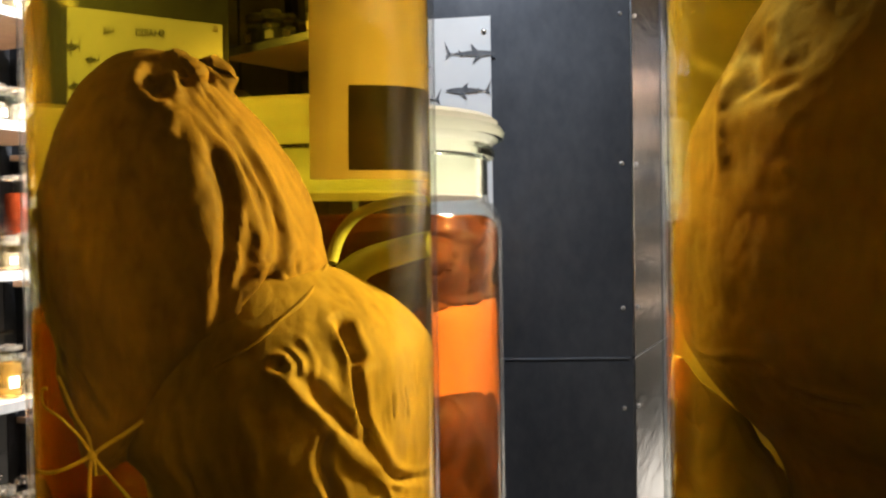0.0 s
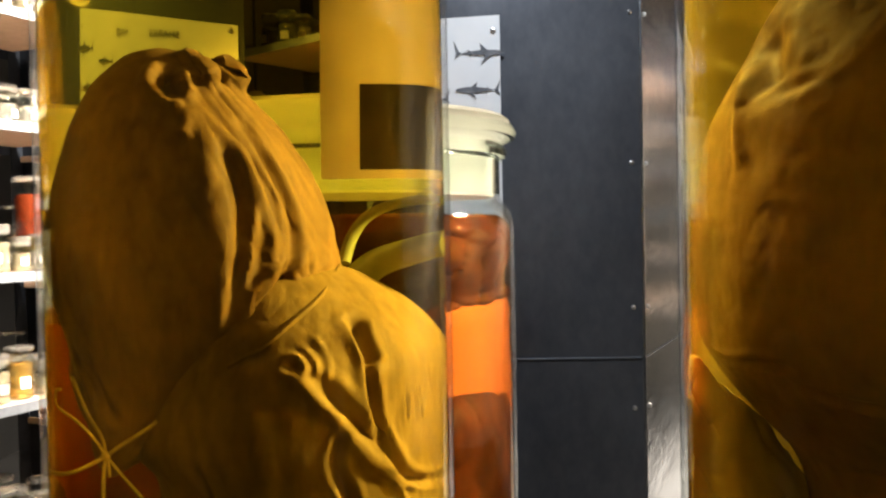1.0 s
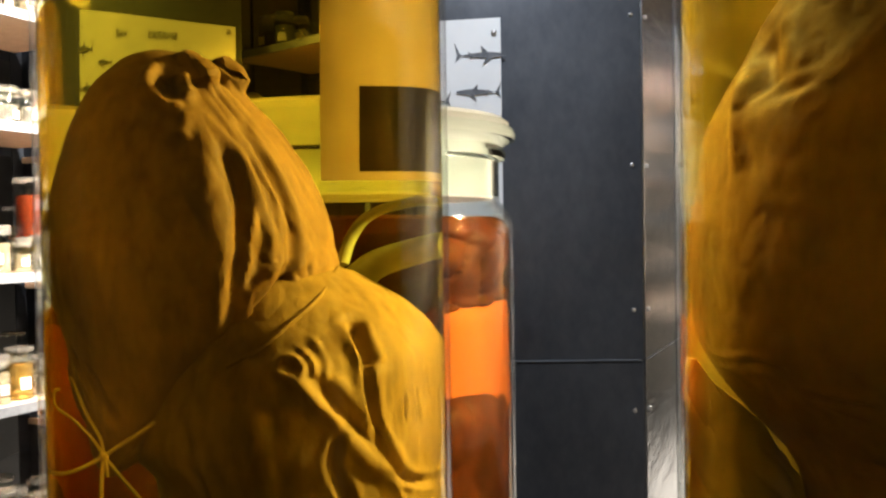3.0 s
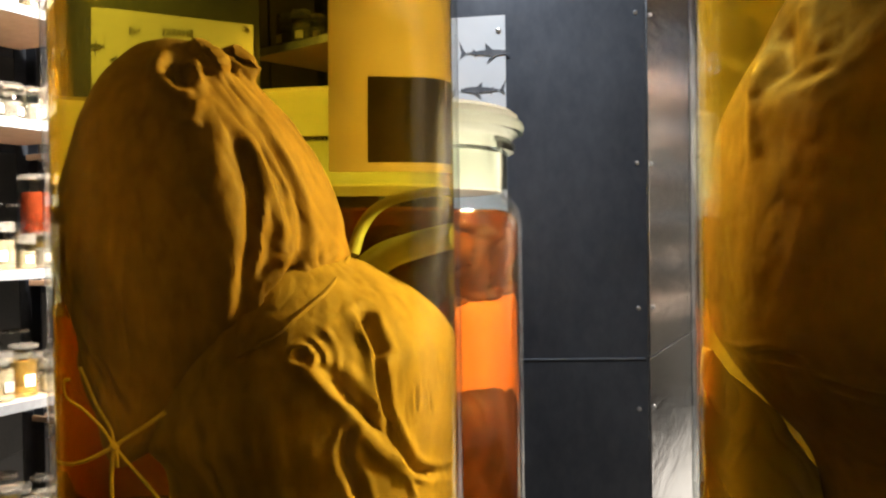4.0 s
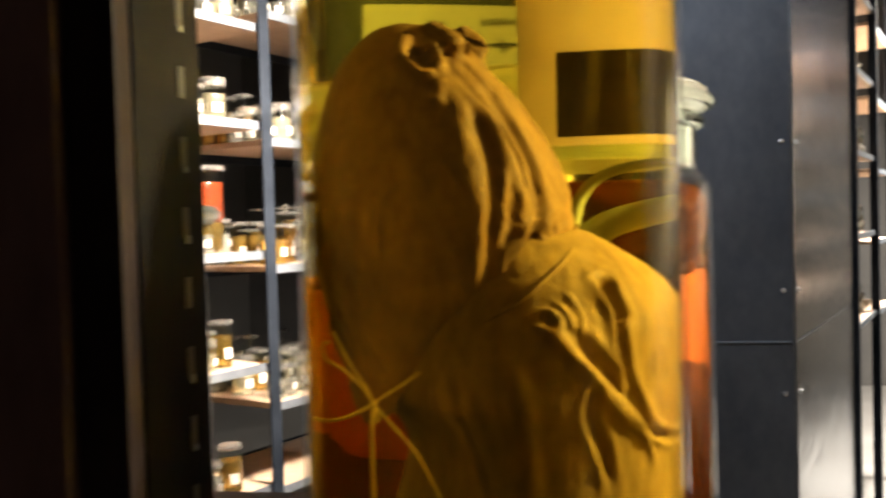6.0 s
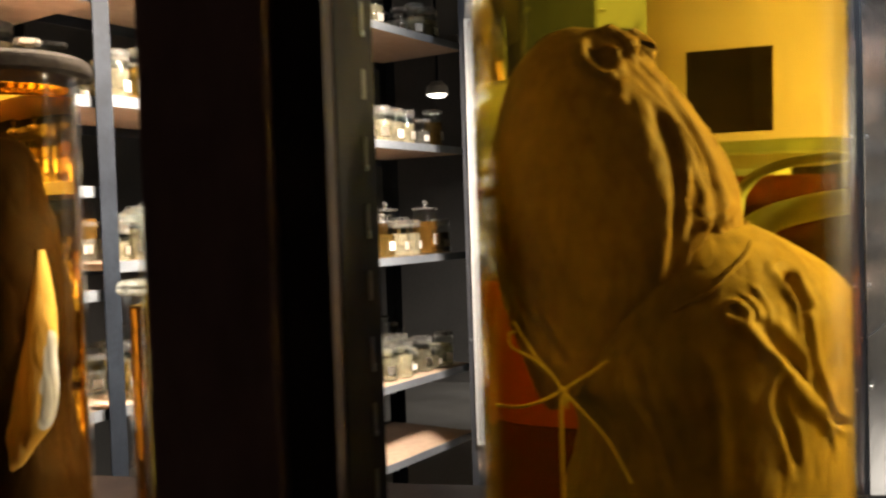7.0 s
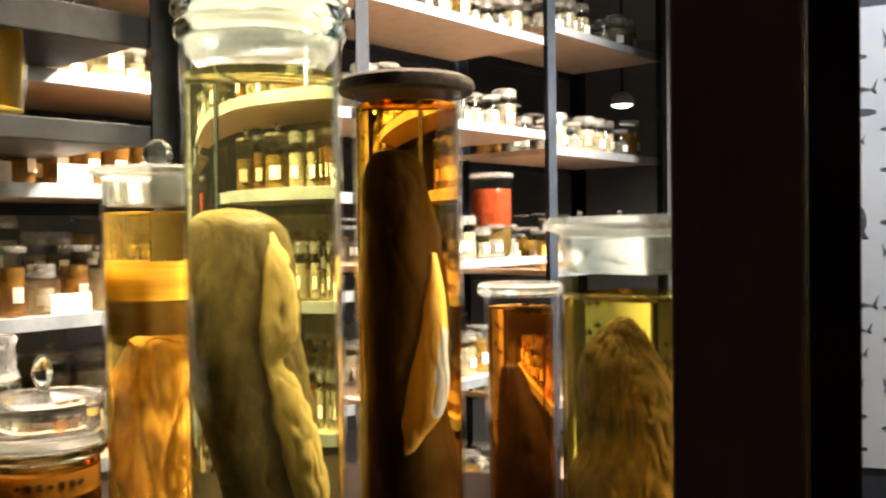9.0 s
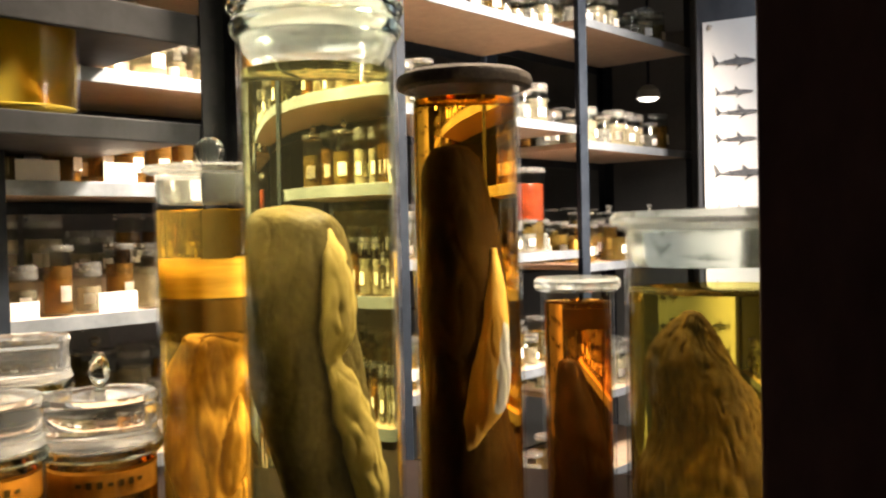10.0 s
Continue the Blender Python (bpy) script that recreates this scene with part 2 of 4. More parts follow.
def box(size, at=(0, 0, 0), bevel=0.0, bm=None, rz=0.0):
    bm = bm or bmesh.new()
    made = bmesh.ops.create_cube(bm, size=1.0, matrix=pose(*at, 0, 0, rz) @ Matrix.Diagonal((*size, 1)))
    if bevel:
        edges = {e for v in made["verts"] for e in v.link_edges}
        bmesh.ops.bevel(bm, geom=list(edges), offset=bevel, segments=2, affect="EDGES", profile=0.6)
    return bm


def lathe(profile, segs=48, bm=None, at=(0, 0, 0)):
    """Turn a profile of (radius, height) round the z axis."""
    bm = bm or bmesh.new()
    rings = []
    for r, z in profile:
        if r < 1e-6:
            rings.append([bm.verts.new((at[0], at[1], at[2] + z))])
        else:
            rings.append([bm.verts.new((at[0] + r * math.cos(2 * math.pi * k / segs), at[1] + r * math.sin(2 * math.pi * k / segs), at[2] + z)) for k in range(segs)])
    for a, b in zip(rings, rings[1:]):
        for k in range(segs):
            j = (k + 1) % segs
            if len(a) == 1 and len(b) == 1:
                continue
            if len(a) == 1:
                bm.faces.new((a[0], b[j], b[k]))
            elif len(b) == 1:
                bm.faces.new((a[k], a[j], b[0]))
            else:
                bm.faces.new((a[k], a[j], b[j], b[k]))
    bmesh.ops.recalc_face_normals(bm, faces=bm.faces[:])
    return bm


def tube(points, radius, segs=8, bm=None):
    """A round cord through points."""
    bm = bm or bmesh.new()
    pts = [Vector(p) for p in points]
    rings = []
    for i, p in enumerate(pts):
        d = (pts[min(i + 1, len(pts) - 1)] - pts[max(i - 1, 0)]).normalized()
        u = d.cross(Vector((0.13, 0.21, 0.97))).normalized()
        w = d.cross(u)
        rings.append([bm.verts.new(p + radius * (math.cos(a) * u + math.sin(a) * w)) for a in (2 * math.pi * k / segs for k in range(segs))])
    for a, b in zip(rings, rings[1:]):
        for k in range(segs):
            bm.faces.new((a[k], a[(k + 1) % segs], b[(k + 1) % segs], b[k]))
    bm.faces.new(rings[0][::-1])
    bm.faces.new(rings[-1])
    bmesh.ops.recalc_face_normals(bm, faces=bm.faces[:])
    return bm


def curve_points(ctrl, n=10):
    """Points along a smooth line through a few control points."""
    c = [Vector(p) for p in ctrl]
    c = [2 * c[0] - c[1]] + c + [2 * c[-1] - c[-2]]
    out = []
    for a, b, d, e in zip(c, c[1:], c[2:], c[3:]):
        for k in range(n):
            t = k / n
            out.append(0.5 * (2 * b + (d - a) * t + (2 * a - 5 * b + 4 * d - e) * t * t + (3 * b - a - 3 * d + e) * t ** 3))
    return out + [c[-2]]


def loft(rows, segs=120, steps=140, folds=(), bm=None):
    """A soft body through rows of (z, x, y, half width, half depth); folds push its skin in and out."""
    bm = bm or bmesh.new()
    zs = np.array([r[0] for r in rows])
    cols = np.array([r[1:] for r in rows])
    s = np.linspace(0, 1, len(rows))
    fine = np.linspace(0, 1, steps)
    fine_cols = []
    data = np.column_stack([zs, cols])
    for k in range(5):
        # smooth cubic through the rows
        v = data[:, k]
        m = np.gradient(v, s)
        i = np.clip(np.searchsorted(s, fine, side="right") - 1, 0, len(s) - 2)
        h = s[i + 1] - s[i]
        t = (fine - s[i]) / h
        fine_cols.append((2 * t**3 - 3 * t**2 + 1) * v[i] + (t**3 - 2 * t**2 + t) * h * m[i] + (-2 * t**3 + 3 * t**2) * v[i + 1] + (t**3 - t**2) * h * m[i + 1])
    rings = []
    for z, x, y, a, b in zip(*fine_cols):
        a, b = max(a, 0.001), max(b, 0.001)
        ring = []
        for k in range(segs):
            th = 2 * math.pi * k / segs
            p = Vector((x + a * math.cos(th), y + b * math.sin(th), z))
            n = Vector((math.cos(th) / a, math.sin(th) / b, 0)).normalized()
            d = sum(f(p, th) for f in folds)
            ring.append(bm.verts.new(p + n * d * min(1.0, a / 0.02)))
        rings.append(ring)
    for a, b in zip(rings, rings[1:]):
        for k in range(segs):
            bm.faces.new((a[k], a[(k + 1) % segs], b[(k + 1) % segs], b[k]))
    bm.faces.new(rings[0][::-1])
    bm.faces.new(rings[-1])
    bmesh.ops.recalc_face_normals(bm, faces=bm.faces[:])
    return bm


def ridges(scale, stretch, depth, seed=0.0, sharp=2.0):
    """Wrinkles: creases along a stretched noise."""
    def f(p, th):
        q = Vector((p.x * scale * stretch[0] + seed, p.y * scale * stretch[1], p.z * scale * stretch[2]))
        return -depth * (1 - abs(noise.noise(q))) ** (sharp * 4)
    return f


def swell(scale, depth, seed=0.0):
    return lambda p, th: depth * noise.noise(p * scale + Vector((seed, seed, 0)))


def press(bm, strokes):
    """Fold a skin along lines: each stroke is (width, height, points); below zero it is a crease, above it a ridge."""
    bm.normal_update()
    bm.verts.ensure_lookup_table()
    co = np.array([v.co for v in bm.verts])
    nm = np.array([v.normal for v in bm.verts])
    wob = np.array([noise.noise(v.co * 45.0) for v in bm.verts])
    push = np.zeros(len(co))
    for width, height, points in strokes:
        line = np.array(curve_points(points, 6))
        near = np.full(len(co), 9.0)
        along = np.zeros(len(co))
        for i, (p, q) in enumerate(zip(line, line[1:])):
            d = q - p
            t = np.clip(((co - p) @ d) / (d @ d), 0, 1)
            dist = np.linalg.norm(co - p - t[:, None] * d, axis=1)
            closer = dist < near
            near[closer] = dist[closer]
            along[closer] = (i + t[closer]) / (len(line) - 1)
        fade = np.clip(np.minimum(along, 1 - along) * 5 + 0.25, 0, 1)
        w = width * (1 + 0.35 * wob)
        soft = np.exp(-(near / w) ** 2)
        if height < 0:
            soft = soft - 0.35 * np.exp(-((near - 1.9 * w) / w) ** 2)
        push += height * fade * soft
    for v, n, d in zip(bm.verts, nm, push):
        v.co += Vector(n * d)
    return bm


# ---------------------------------------------------------------- the hall
EYE = 1.5
K = math.tan(radians(22.8))
ALONG = Vector((math.sin(radians(22.8)), math.cos(radians(22.8)), 0))
BACK = Vector((-math.cos(radians(22.8)), math.sin(radians(22.8)), 0))
RACK_YAW = -22.8


def aisle(y, z=0.0, back=0.0, x0=-0.737):
    """A place on the front of the long rack, by its y, at a height over the eye line."""
    p = Vector((x0 + K * (y - 3.0), y, EYE + z))
    return p + BACK * back


def setting(name, bm, material, label, category):
    return tagged(part(name, bm, material), label, category, kind="structure")


setting("floor", box((9, 10, 0.1), (0, 3, -0.05)), FLOOR, "grey smooth screed floor of the hall", "floor")
setting("ceiling", box((9, 10, 0.1), (0, 3, 3.25)), PLASTER, "dark plastered ceiling above the racks", "ceiling")
setting("wall_north", box((9, 0.1, 3.2), (0, 8.05, 1.6)), PLASTER, "dark plastered wall behind the racks", "wall")
setting("wall_south", box((9, 0.1, 3.2), (0, -2.05, 1.6)), PLASTER, "dark plastered wall behind the viewer", "wall")
setting("wall_west", box((0.1, 10, 3.2), (-3.35, 3, 1.6)), PLASTER, "dark plastered wall beyond the racks", "wall")
# Unseen closing wall, kept pale so it throws lamp light onto the jars.
setting("wall_east", box((0.1, 10, 3.2), (3.45, 3, 1.6)), BOUNCEWALL, "unseen closing wall, made pale to bounce light toward the jars", "wall")


def clad_column():
    """The block that ends the rack row: sheet-metal panels on a core, screwed at the edges."""
    col = thing("metal_clad_pillar", (0, 0, 0), "dark sheet-metal clad pillar with screwed panels and a bare metal side", "pillar", kind="structure")
    bm = bmesh.new()
    a, b = Vector((-0.705, 2.64, 0)), Vector((0.43, 2.64, 0))
    c, d = b + ALONG * 1.25 - Vector((0.02, 0, 0)), a + ALONG * 0.2
    low = [bm.verts.new(p) for p in (a, b, c, d)]
    top = [bm.verts.new(p + Vector((0, 0, 3.2))) for p in (a, b, c, d)]
    for i in range(4):
        j = (i + 1) % 4
        bm.faces.new((low[i], low[j], top[j], top[i]))
    bm.faces.new(low[::-1])
    bm.faces.new(top)
    part("core", bm, PLASTER, col)
    seam = EYE - 0.375
    for lo, hi in ((0.005, seam - 0.002), (seam + 0.002, 2.62), (2.624, 3.19)):
        part("front_panel", box((1.147, 0.016, hi - lo), (-0.1355, 2.628, (lo + hi) / 2), 0.002), PANEL, col)
        mid = Vector((0.44, 2.624, 0)) + ALONG * 0.63
        part("side_panel", box((0.012, 1.25, hi - lo), (mid.x, mid.y, (lo + hi) / 2), 0.002, rz=RACK_YAW), BRUSHED, col, "bare brushed sheet-metal panel")
    # Pale strip stands in for light caught on the lower panel's lip.
    part("seam_glint", box((1.135, 0.006, 0.005), (-0.1375, 2.6185, seam), 0.001), EDGE, col, "pale strip for the light caught along the seam")
    for z in (0.641, 0.2, -0.227, -0.525, -0.95):
        part("screw", lathe(((0, -0.002), (0.007, -0.002), (0.006, 0.002), (0.003, 0.0035), (0, 0.0037)), 12), SCREW, col).matrix_basis = pose(0.411, 2.618, EYE + z, 90)
        p = Vector((0.449, 2.622, 0)) + ALONG * 0.035
        part("screw", lathe(((0, -0.002), (0.007, -0.002), (0.006, 0.002), (0.003, 0.0035), (0, 0.0037)), 12), SCREW, col).matrix_basis = pose(p.x, p.y, EYE + z, 0, 90, RACK_YAW)
    return col


clad_column()


def printed_shape(length, kind):
    """A flat printed silhouette: spindle body, tail and fins."""
    bm = bmesh.new()
    n = 14
    up, dn = [], []
    for i in range(n + 1):
        t = i / n
        h = (0.115 + 0.03 * (kind % 3)) * math.sin(math.pi * min(1.0, t * 0.93 + 0.05)) ** 0.8 * (1 - 0.45 * t)
        up.append((t * 0.86, h * 0.62))
        dn.append((t * 0.86, -h * 0.5))
    outline = up + [(0.90, 0.02), (1.02, 0.21 + 0.03 * (kind % 2)), (0.965, 0.01), (1.0, -0.11), (0.89, -0.015)] + dn[::-1]
    v = [bm.verts.new((x * length, y * length, 0)) for x, y in outline]
    bm.faces.new(v)
    for fin in (((0.34, 0.05), (0.47, 0.055), (0.49, 0.21 - 0.03 * (kind % 2))), ((0.26, -0.04), (0.38, -0.045), (0.47, -0.19)), ((0.66, 0.02), (0.73, 0.02), (0.745, 0.07)), ((0.62, -0.02), (0.69, -0.02), (0.71, -0.07))):
        w = [bm.verts.new((x * length, y * length, 0.0004)) for x, y in fin]
        f = bm.faces.new(w)
    ext = bmesh.ops.extrude_face_region(bm, geom=bm.faces[:])
    bmesh.ops.translate(bm, vec=(0, 0, 0.0012), verts=[g for g in ext["geom"] if isinstance(g, bmesh.types.BMVert)])
    bmesh.ops.recalc_face_normals(bm, faces=bm.faces[:])
    return bm


def printed_crescent(ctrl, wide, fin=None):
    """A flat printed silhouette of a bent body, thin at both ends, with one tall fin."""
    bm = bmesh.new()
    line = curve_points([(x, y, 0) for x, y in ctrl], 6)
    n = len(line) - 1
    rows = []
    for i, q in enumerate(line):
        d = (line[min(i + 1, n)] - line[max(i - 1, 0)]).normalized()
        h = wide * 0.5 * (0.12 + 0.88 * math.sin(math.pi * (i / n) ** 0.8))
        side = Vector((-d.y, d.x, 0)) * h
        rows.append((bm.verts.new(q + side), bm.verts.new(q - side)))
    for a, b in zip(rows, rows[1:]):
        bm.faces.new((a[0], a[1], b[1], b[0]))
    if fin:
        k = min(range(n), key=lambda i: (line[i] - Vector((*fin, 0))).length)
        bm.faces.new([bm.verts.new(v) for v in (line[max(k - 2, 0)] + Vector((0, 0, 0.0004)), line[min(k + 2, n)] + Vector((0, 0, 0.0004)), Vector((*fin, 0.0004)))])
    ext = bmesh.ops.extrude_face_region(bm, geom=bm.faces[:])
    bmesh.ops.translate(bm, vec=(0, 0, 0.0012), verts=[g for g in ext["geom"] if isinstance(g, bmesh.types.BMVert)])
    bmesh.ops.recalc_face_normals(bm, faces=bm.faces[:])
    return bm


def lettering(words, height, material, parent, m):
    cu = bpy.data.curves.new("lettering", "FONT")
    cu.body, cu.size, cu.extrude = words, height, 0.0004
    tmp = new("lettering", cu)
    me = bpy.data.meshes.new_from_object(tmp.evaluated_get(bpy.context.evaluated_depsgraph_get()))
    bpy.data.objects.remove(tmp)
    me.materials.clear()
    me.materials.append(material)
    ob = new("lettering", me)
    ob.parent, ob.matrix_basis = parent, m
    return ob


def poster():
    p = thing("poster", (-0.69, 2.612, EYE - 0.70), "white paper wall poster with rows of grey sea-creature silhouettes", "poster")
    bm = bmesh.new()
    n = 24
    for side in (0.0, -0.003):
        for i in range(n + 1):
            for j in range(2):
                x = 0.72 * i / n
                bm.verts.new((x, side - 0.003 * math.sin(3.1 * i / n) * (1 - j * 0.3), (1.31 + 0.03 * i / n) * j))
    bm.verts.ensure_lookup_table()
    V = bm.verts
    m = 2 * (n + 1)
    for i in range(n):
        for s in (0, m):
            bm.faces.new((V[s + 2 * i], V[s + 2 * i + 2], V[s + 2 * i + 3], V[s + 2 * i + 1]))
        for j in (0, 1):
            bm.faces.new((V[2 * i + j], V[2 * i + 2 + j], V[m + 2 * i + 2 + j], V[m + 2 * i + j]))
    for i in (0, n):
        bm.faces.new((V[2 * i], V[2 * i + 1], V[m + 2 * i + 1], V[m + 2 * i]))
    bmesh.ops.recalc_face_normals(bm, faces=bm.faces[:])
    part("sheet", bm, PAPER, p)
    rng = random.Random(7)
    rows = (1.195, 1.10, 1.025, 0.95, 0.855, 0.745, 0.655, 0.575, 0.485, 0.39, 0.325, 0.235, 0.155)
    for c in range(5):
        for r, z in enumerate(rows):
            if c in (2, 3) and 4 <= r <= 7 or c == 4 and r > 9:
                continue
            z = 1.225 - 0.125 * r + 0.02 * (r % 2) if c == 4 else z
            length = rng.uniform(0.085, 0.13) * (1.2 if c in (0, 4) else 1.0)
            flip = c == 0 and r not in (2, 5) or rng.random() < 0.35
            x = 0.035 + 0.137 * c + rng.uniform(-0.006, 0.006)
            ob = part("printed_shape", printed_shape(length, rng.randrange(6)), INK, p)
            ob.matrix_basis = pose(x + (length if flip else 0), -0.0072, z + rng.uniform(-0.012, 0.012), 90, 0, 0) @ Matrix.Diagonal((-1 if flip else 1, rng.uniform(0.85, 1.15), 1, 1))
    for ctrl, wide, fin in (
        (((0.315, 0.795), (0.355, 0.842), (0.416, 0.860), (0.480, 0.840), (0.527, 0.790)), 0.030, (0.417, 0.938)),
        (((0.495, 0.790), (0.525, 0.740), (0.520, 0.690), (0.465, 0.672), (0.397, 0.652)), 0.026, (0.545, 0.665)),
        (((0.372, 0.715), (0.368, 0.750), (0.400, 0.786)), 0.030, None),
        (((0.415, 0.705), (0.405, 0.660), (0.440, 0.620), (0.480, 0.590), (0.527, 0.580)), 0.028, (0.455, 0.560)),
        (((0.345, 0.590), (0.370, 0.640), (0.410, 0.690)), 0.012, None),
        (((0.375, 0.606), (0.395, 0.610), (0.420, 0.604)), 0.014, None),
    ):
        part("printed_shape", printed_crescent(ctrl, wide, fin), INK, p).matrix_basis = pose(0, -0.0076, 0, 90, 0, 0)
    lettering("SHARKS", 0.03, TEXTINK, p, pose(0.16, -0.0075, 1.262, 90))
    lettering("HAJE", 0.03, TEXTINK, p, pose(0.36, -0.0075, 1.262, 90))
    for x, w in ((0.42, 0.16), (0.50, 0.08)):
        part("print_bar", box((w, 0.001, 0.009), (x, -0.0072, 0.075 if w > 0.1 else 0.055)), TEXTINK, p)
    for x in (0.02, 0.70):
        part("pin", lathe(((0, -0.004), (0.008, -0.004), (0.008, 0.003), (0.005, 0.005), (0, 0.006)), 12), SCREW, p).matrix_basis = pose(x, -0.006, 1.295, 90)


poster()

# ---------------------------------------------------------------- racks


def slotted_upright(height, parent, m, material=STEEL, hole=True):
    """An angle post with rows of slots let into both flanges."""
    bm = box((0.04, 0.003, height), (0.02, 0, height / 2))
    box((0.003, 0.04, height), (0.0, 0.02, height / 2), bm=bm)
    ob = part("upright", bm, material, parent)
    ob.matrix_basis = m
    if hole:
        z = 0.9
        while z < min(height - 0.05, 2.0):
            s = part("slot", box((0.011, 0.0036, 0.024), (0.02, -0.0003, z), 0.0), TEXTINK, ob)
            s2 = part("slot", box((0.0036, 0.011, 0.024), (-0.0003, 0.02, z), 0.0), TEXTINK, ob)
            z += 0.05
    return ob


def rack(label, bays, x0, depth=0.36, height=2.9):
    """bays: (y start, y end, shelf tops over the eye line)."""
    r = thing("shelving_rack", (0, 0, 0), label, "shelving rack", kind="structure")
    ends = sorted({y for a, b, _ in bays for y in (a, b)})
    for y in ends:
        for back in (0.0, depth):
            p = aisle(y, -EYE, back, x0)
            slotted_upright(height, r, pose(p.x, p.y, 0, 0, 0, RACK_YAW - 90 if back else RACK_YAW - 180) @ pose(-0.02, -0.0, 0), STEEL, False)
    for a, b, tops in bays:
        span = (b - a) / math.cos(radians(22.8)) - 0.014
        for z in tops:
            p = aisle((a + b) / 2, z, depth / 2, x0)
            s = part("shelf", box((depth - 0.012, span, 0.016), (0, 0, -0.010), 0.001), BOARD, r)
            s.matrix_basis = pose(p.x, p.y, p.z, 0, 0, RACK_YAW)
            part("lip", box((0.004, span, 0.024), (depth / 2 + 0.004, 0, -0.010), 0.001), EDGE, s, "galvanised shelf lip")
            part("beam", box((0.004, span, 0.045), (-depth / 2 - 0.004, 0, -0.02), 0.001), STEEL, s)
    return r


BAYS = (
    (0.05, 0.83, (0.50, 0.28, 0.091, -0.127, -0.38, -0.72)),
    (0.83, 1.64, (0.72, 0.50, 0.28, 0.091, -0.127, -0.38, -0.72)),
    (1.64, 2.333, (0.80, 0.555, 0.286, -0.07, -0.381, -0.721)),
    (2.333, 2.97, (0.90, 0.60, 0.245, -0.112, -0.50, -0.74)),
)
rack("blue-grey steel shelving rack with chipboard shelves full of specimen jars", BAYS, -0.737)
RIGHT_X0 = 0.44 + K * 0.38
BAYS_RIGHT = ((3.80, 4.5, (0.95, 0.6, 0.25, -0.1, -0.48)), (4.5, 5.2, (0.9, 0.55, 0.2, -0.15, -0.5)))
rack("blue-grey steel shelving rack beyond the pillar with lit jars", BAYS_RIGHT, RIGHT_X0)
OPPOSITE_X0 = RIGHT_X0 + 0.95
LEVELS = (0.9, 0.62, 0.36, 0.1, -0.18, -0.45)
rack("steel shelving rack across the aisle beyond the pillar", ((4.3, 5.1, LEVELS), (5.1, 5.9, LEVELS), (5.9, 6.7, LEVELS)), OPPOSITE_X0)

# the near rack on the viewer's side of the aisle, seen end on
near = thing("near_rack", (0, 0, 0), "dark slotted-angle steel rack with an upper shelf and beam", "shelving rack", kind="structure")
for q in (Vector((-1.287, 0.893, 0)), Vector((-1.300, 0.885, 0)) - ALONG * 0.95):
    slotted_upright(2.6, near, pose(q.x, q.y, 0, 0, 0, RACK_YAW - 90), NEARSTEEL)
for z, thick in ((0.160, 0.03), (0.315, 0.045)):
    mid = Vector((-1.300, 0.885, 0)) - ALONG * 0.475 + BACK * 0.0
    part("beam", box((0.012, 0.95, thick), (mid.x, mid.y, EYE + z - thick / 2), 0.002, rz=RACK_YAW), NEARSTEEL, near)
    mid = mid + BACK * 0.2
    part("shelf", box((0.38, 0.93, 0.016), (mid.x, mid.y, EYE + z - thick / 2), 0.001, rz=RACK_YAW), NEARSTEEL, near)

# the dark post in front
post = thing("front_post", (-0.514, 0.452, 0), "wide black-brown painted post of the front rack", "post", kind="structure")
part("face_board", box((0.092, 0.022, 3.15), (0, 0.007, 1.6), 0.003), POSTPAINT, post)
part("edge_strip", box((0.034, 0.02, 3.15), (0.066, 0.012, 1.6), 0.002), BLACK, post)
up = slotted_upright(3.1, post, pose(0.040, 0.09, 0, 0, 0, 0) @ pose(0, 0, 0, 0, 0, 0), PITCH)
part("angle_flange", box((0.034, 0.10, 3.1), (0.066, 0.075, 1.55), 0.002), PITCH, post)
for k in range(30):
    z = EYE - 0.55 + 0.05 * k
    part("slot", box((0.0012, 0.010, 0.022), (0.0832, 0.092, z), 0.0), TEXTINK, post)
    # Pale mark at the lower edge of two slots in three.
    if k % 3 != 1:
        part("slot_edge", box((0.0016, 0.006, 0.004 + 0.002 * (k % 2)), (0.0834, 0.094, z - 0.012), 0.0), EDGE, post, "pale slot edge")

# the shelf on which the large jars stand
SHELF = -0.42
stand = thing("front_shelf", (0, 0, 0), "dark steel front shelf under the large specimen jars", "shelf", kind="structure")
part("board", box((3.4, 0.95, 0.03), (-0.75, 0.80, EYE + SHELF - 0.015), 0.003), BLACK, stand)
for x in (-2.3, -0.45, 0.85):
    for y in (0.45, 1.2):
        part("leg", box((0.04, 0.04, EYE + SHELF - 0.03), (x, y, (EYE + SHELF - 0.03) / 2)), BLACK, stand)

# ---------------------------------------------------------------- large jars


def jar_shell(R, height, wall=0.004, neck=None):
    """Profile of a cylinder jar's wall, outside up and inside down."""
    if neck is None:
        return [(0, 0), (R - 0.006, 0), (R, 0.006), (R, height), (R - wall, height), (R - wall, 0.010), (0, 0.010)]
    out = [(0, 0), (R - 0.006, 0), (R, 0.006)] + neck
    inner = [(r - wall, z) for r, z in neck[::-1]] + [(R - wall, 0.010), (0, 0.010)]
    return out + inner


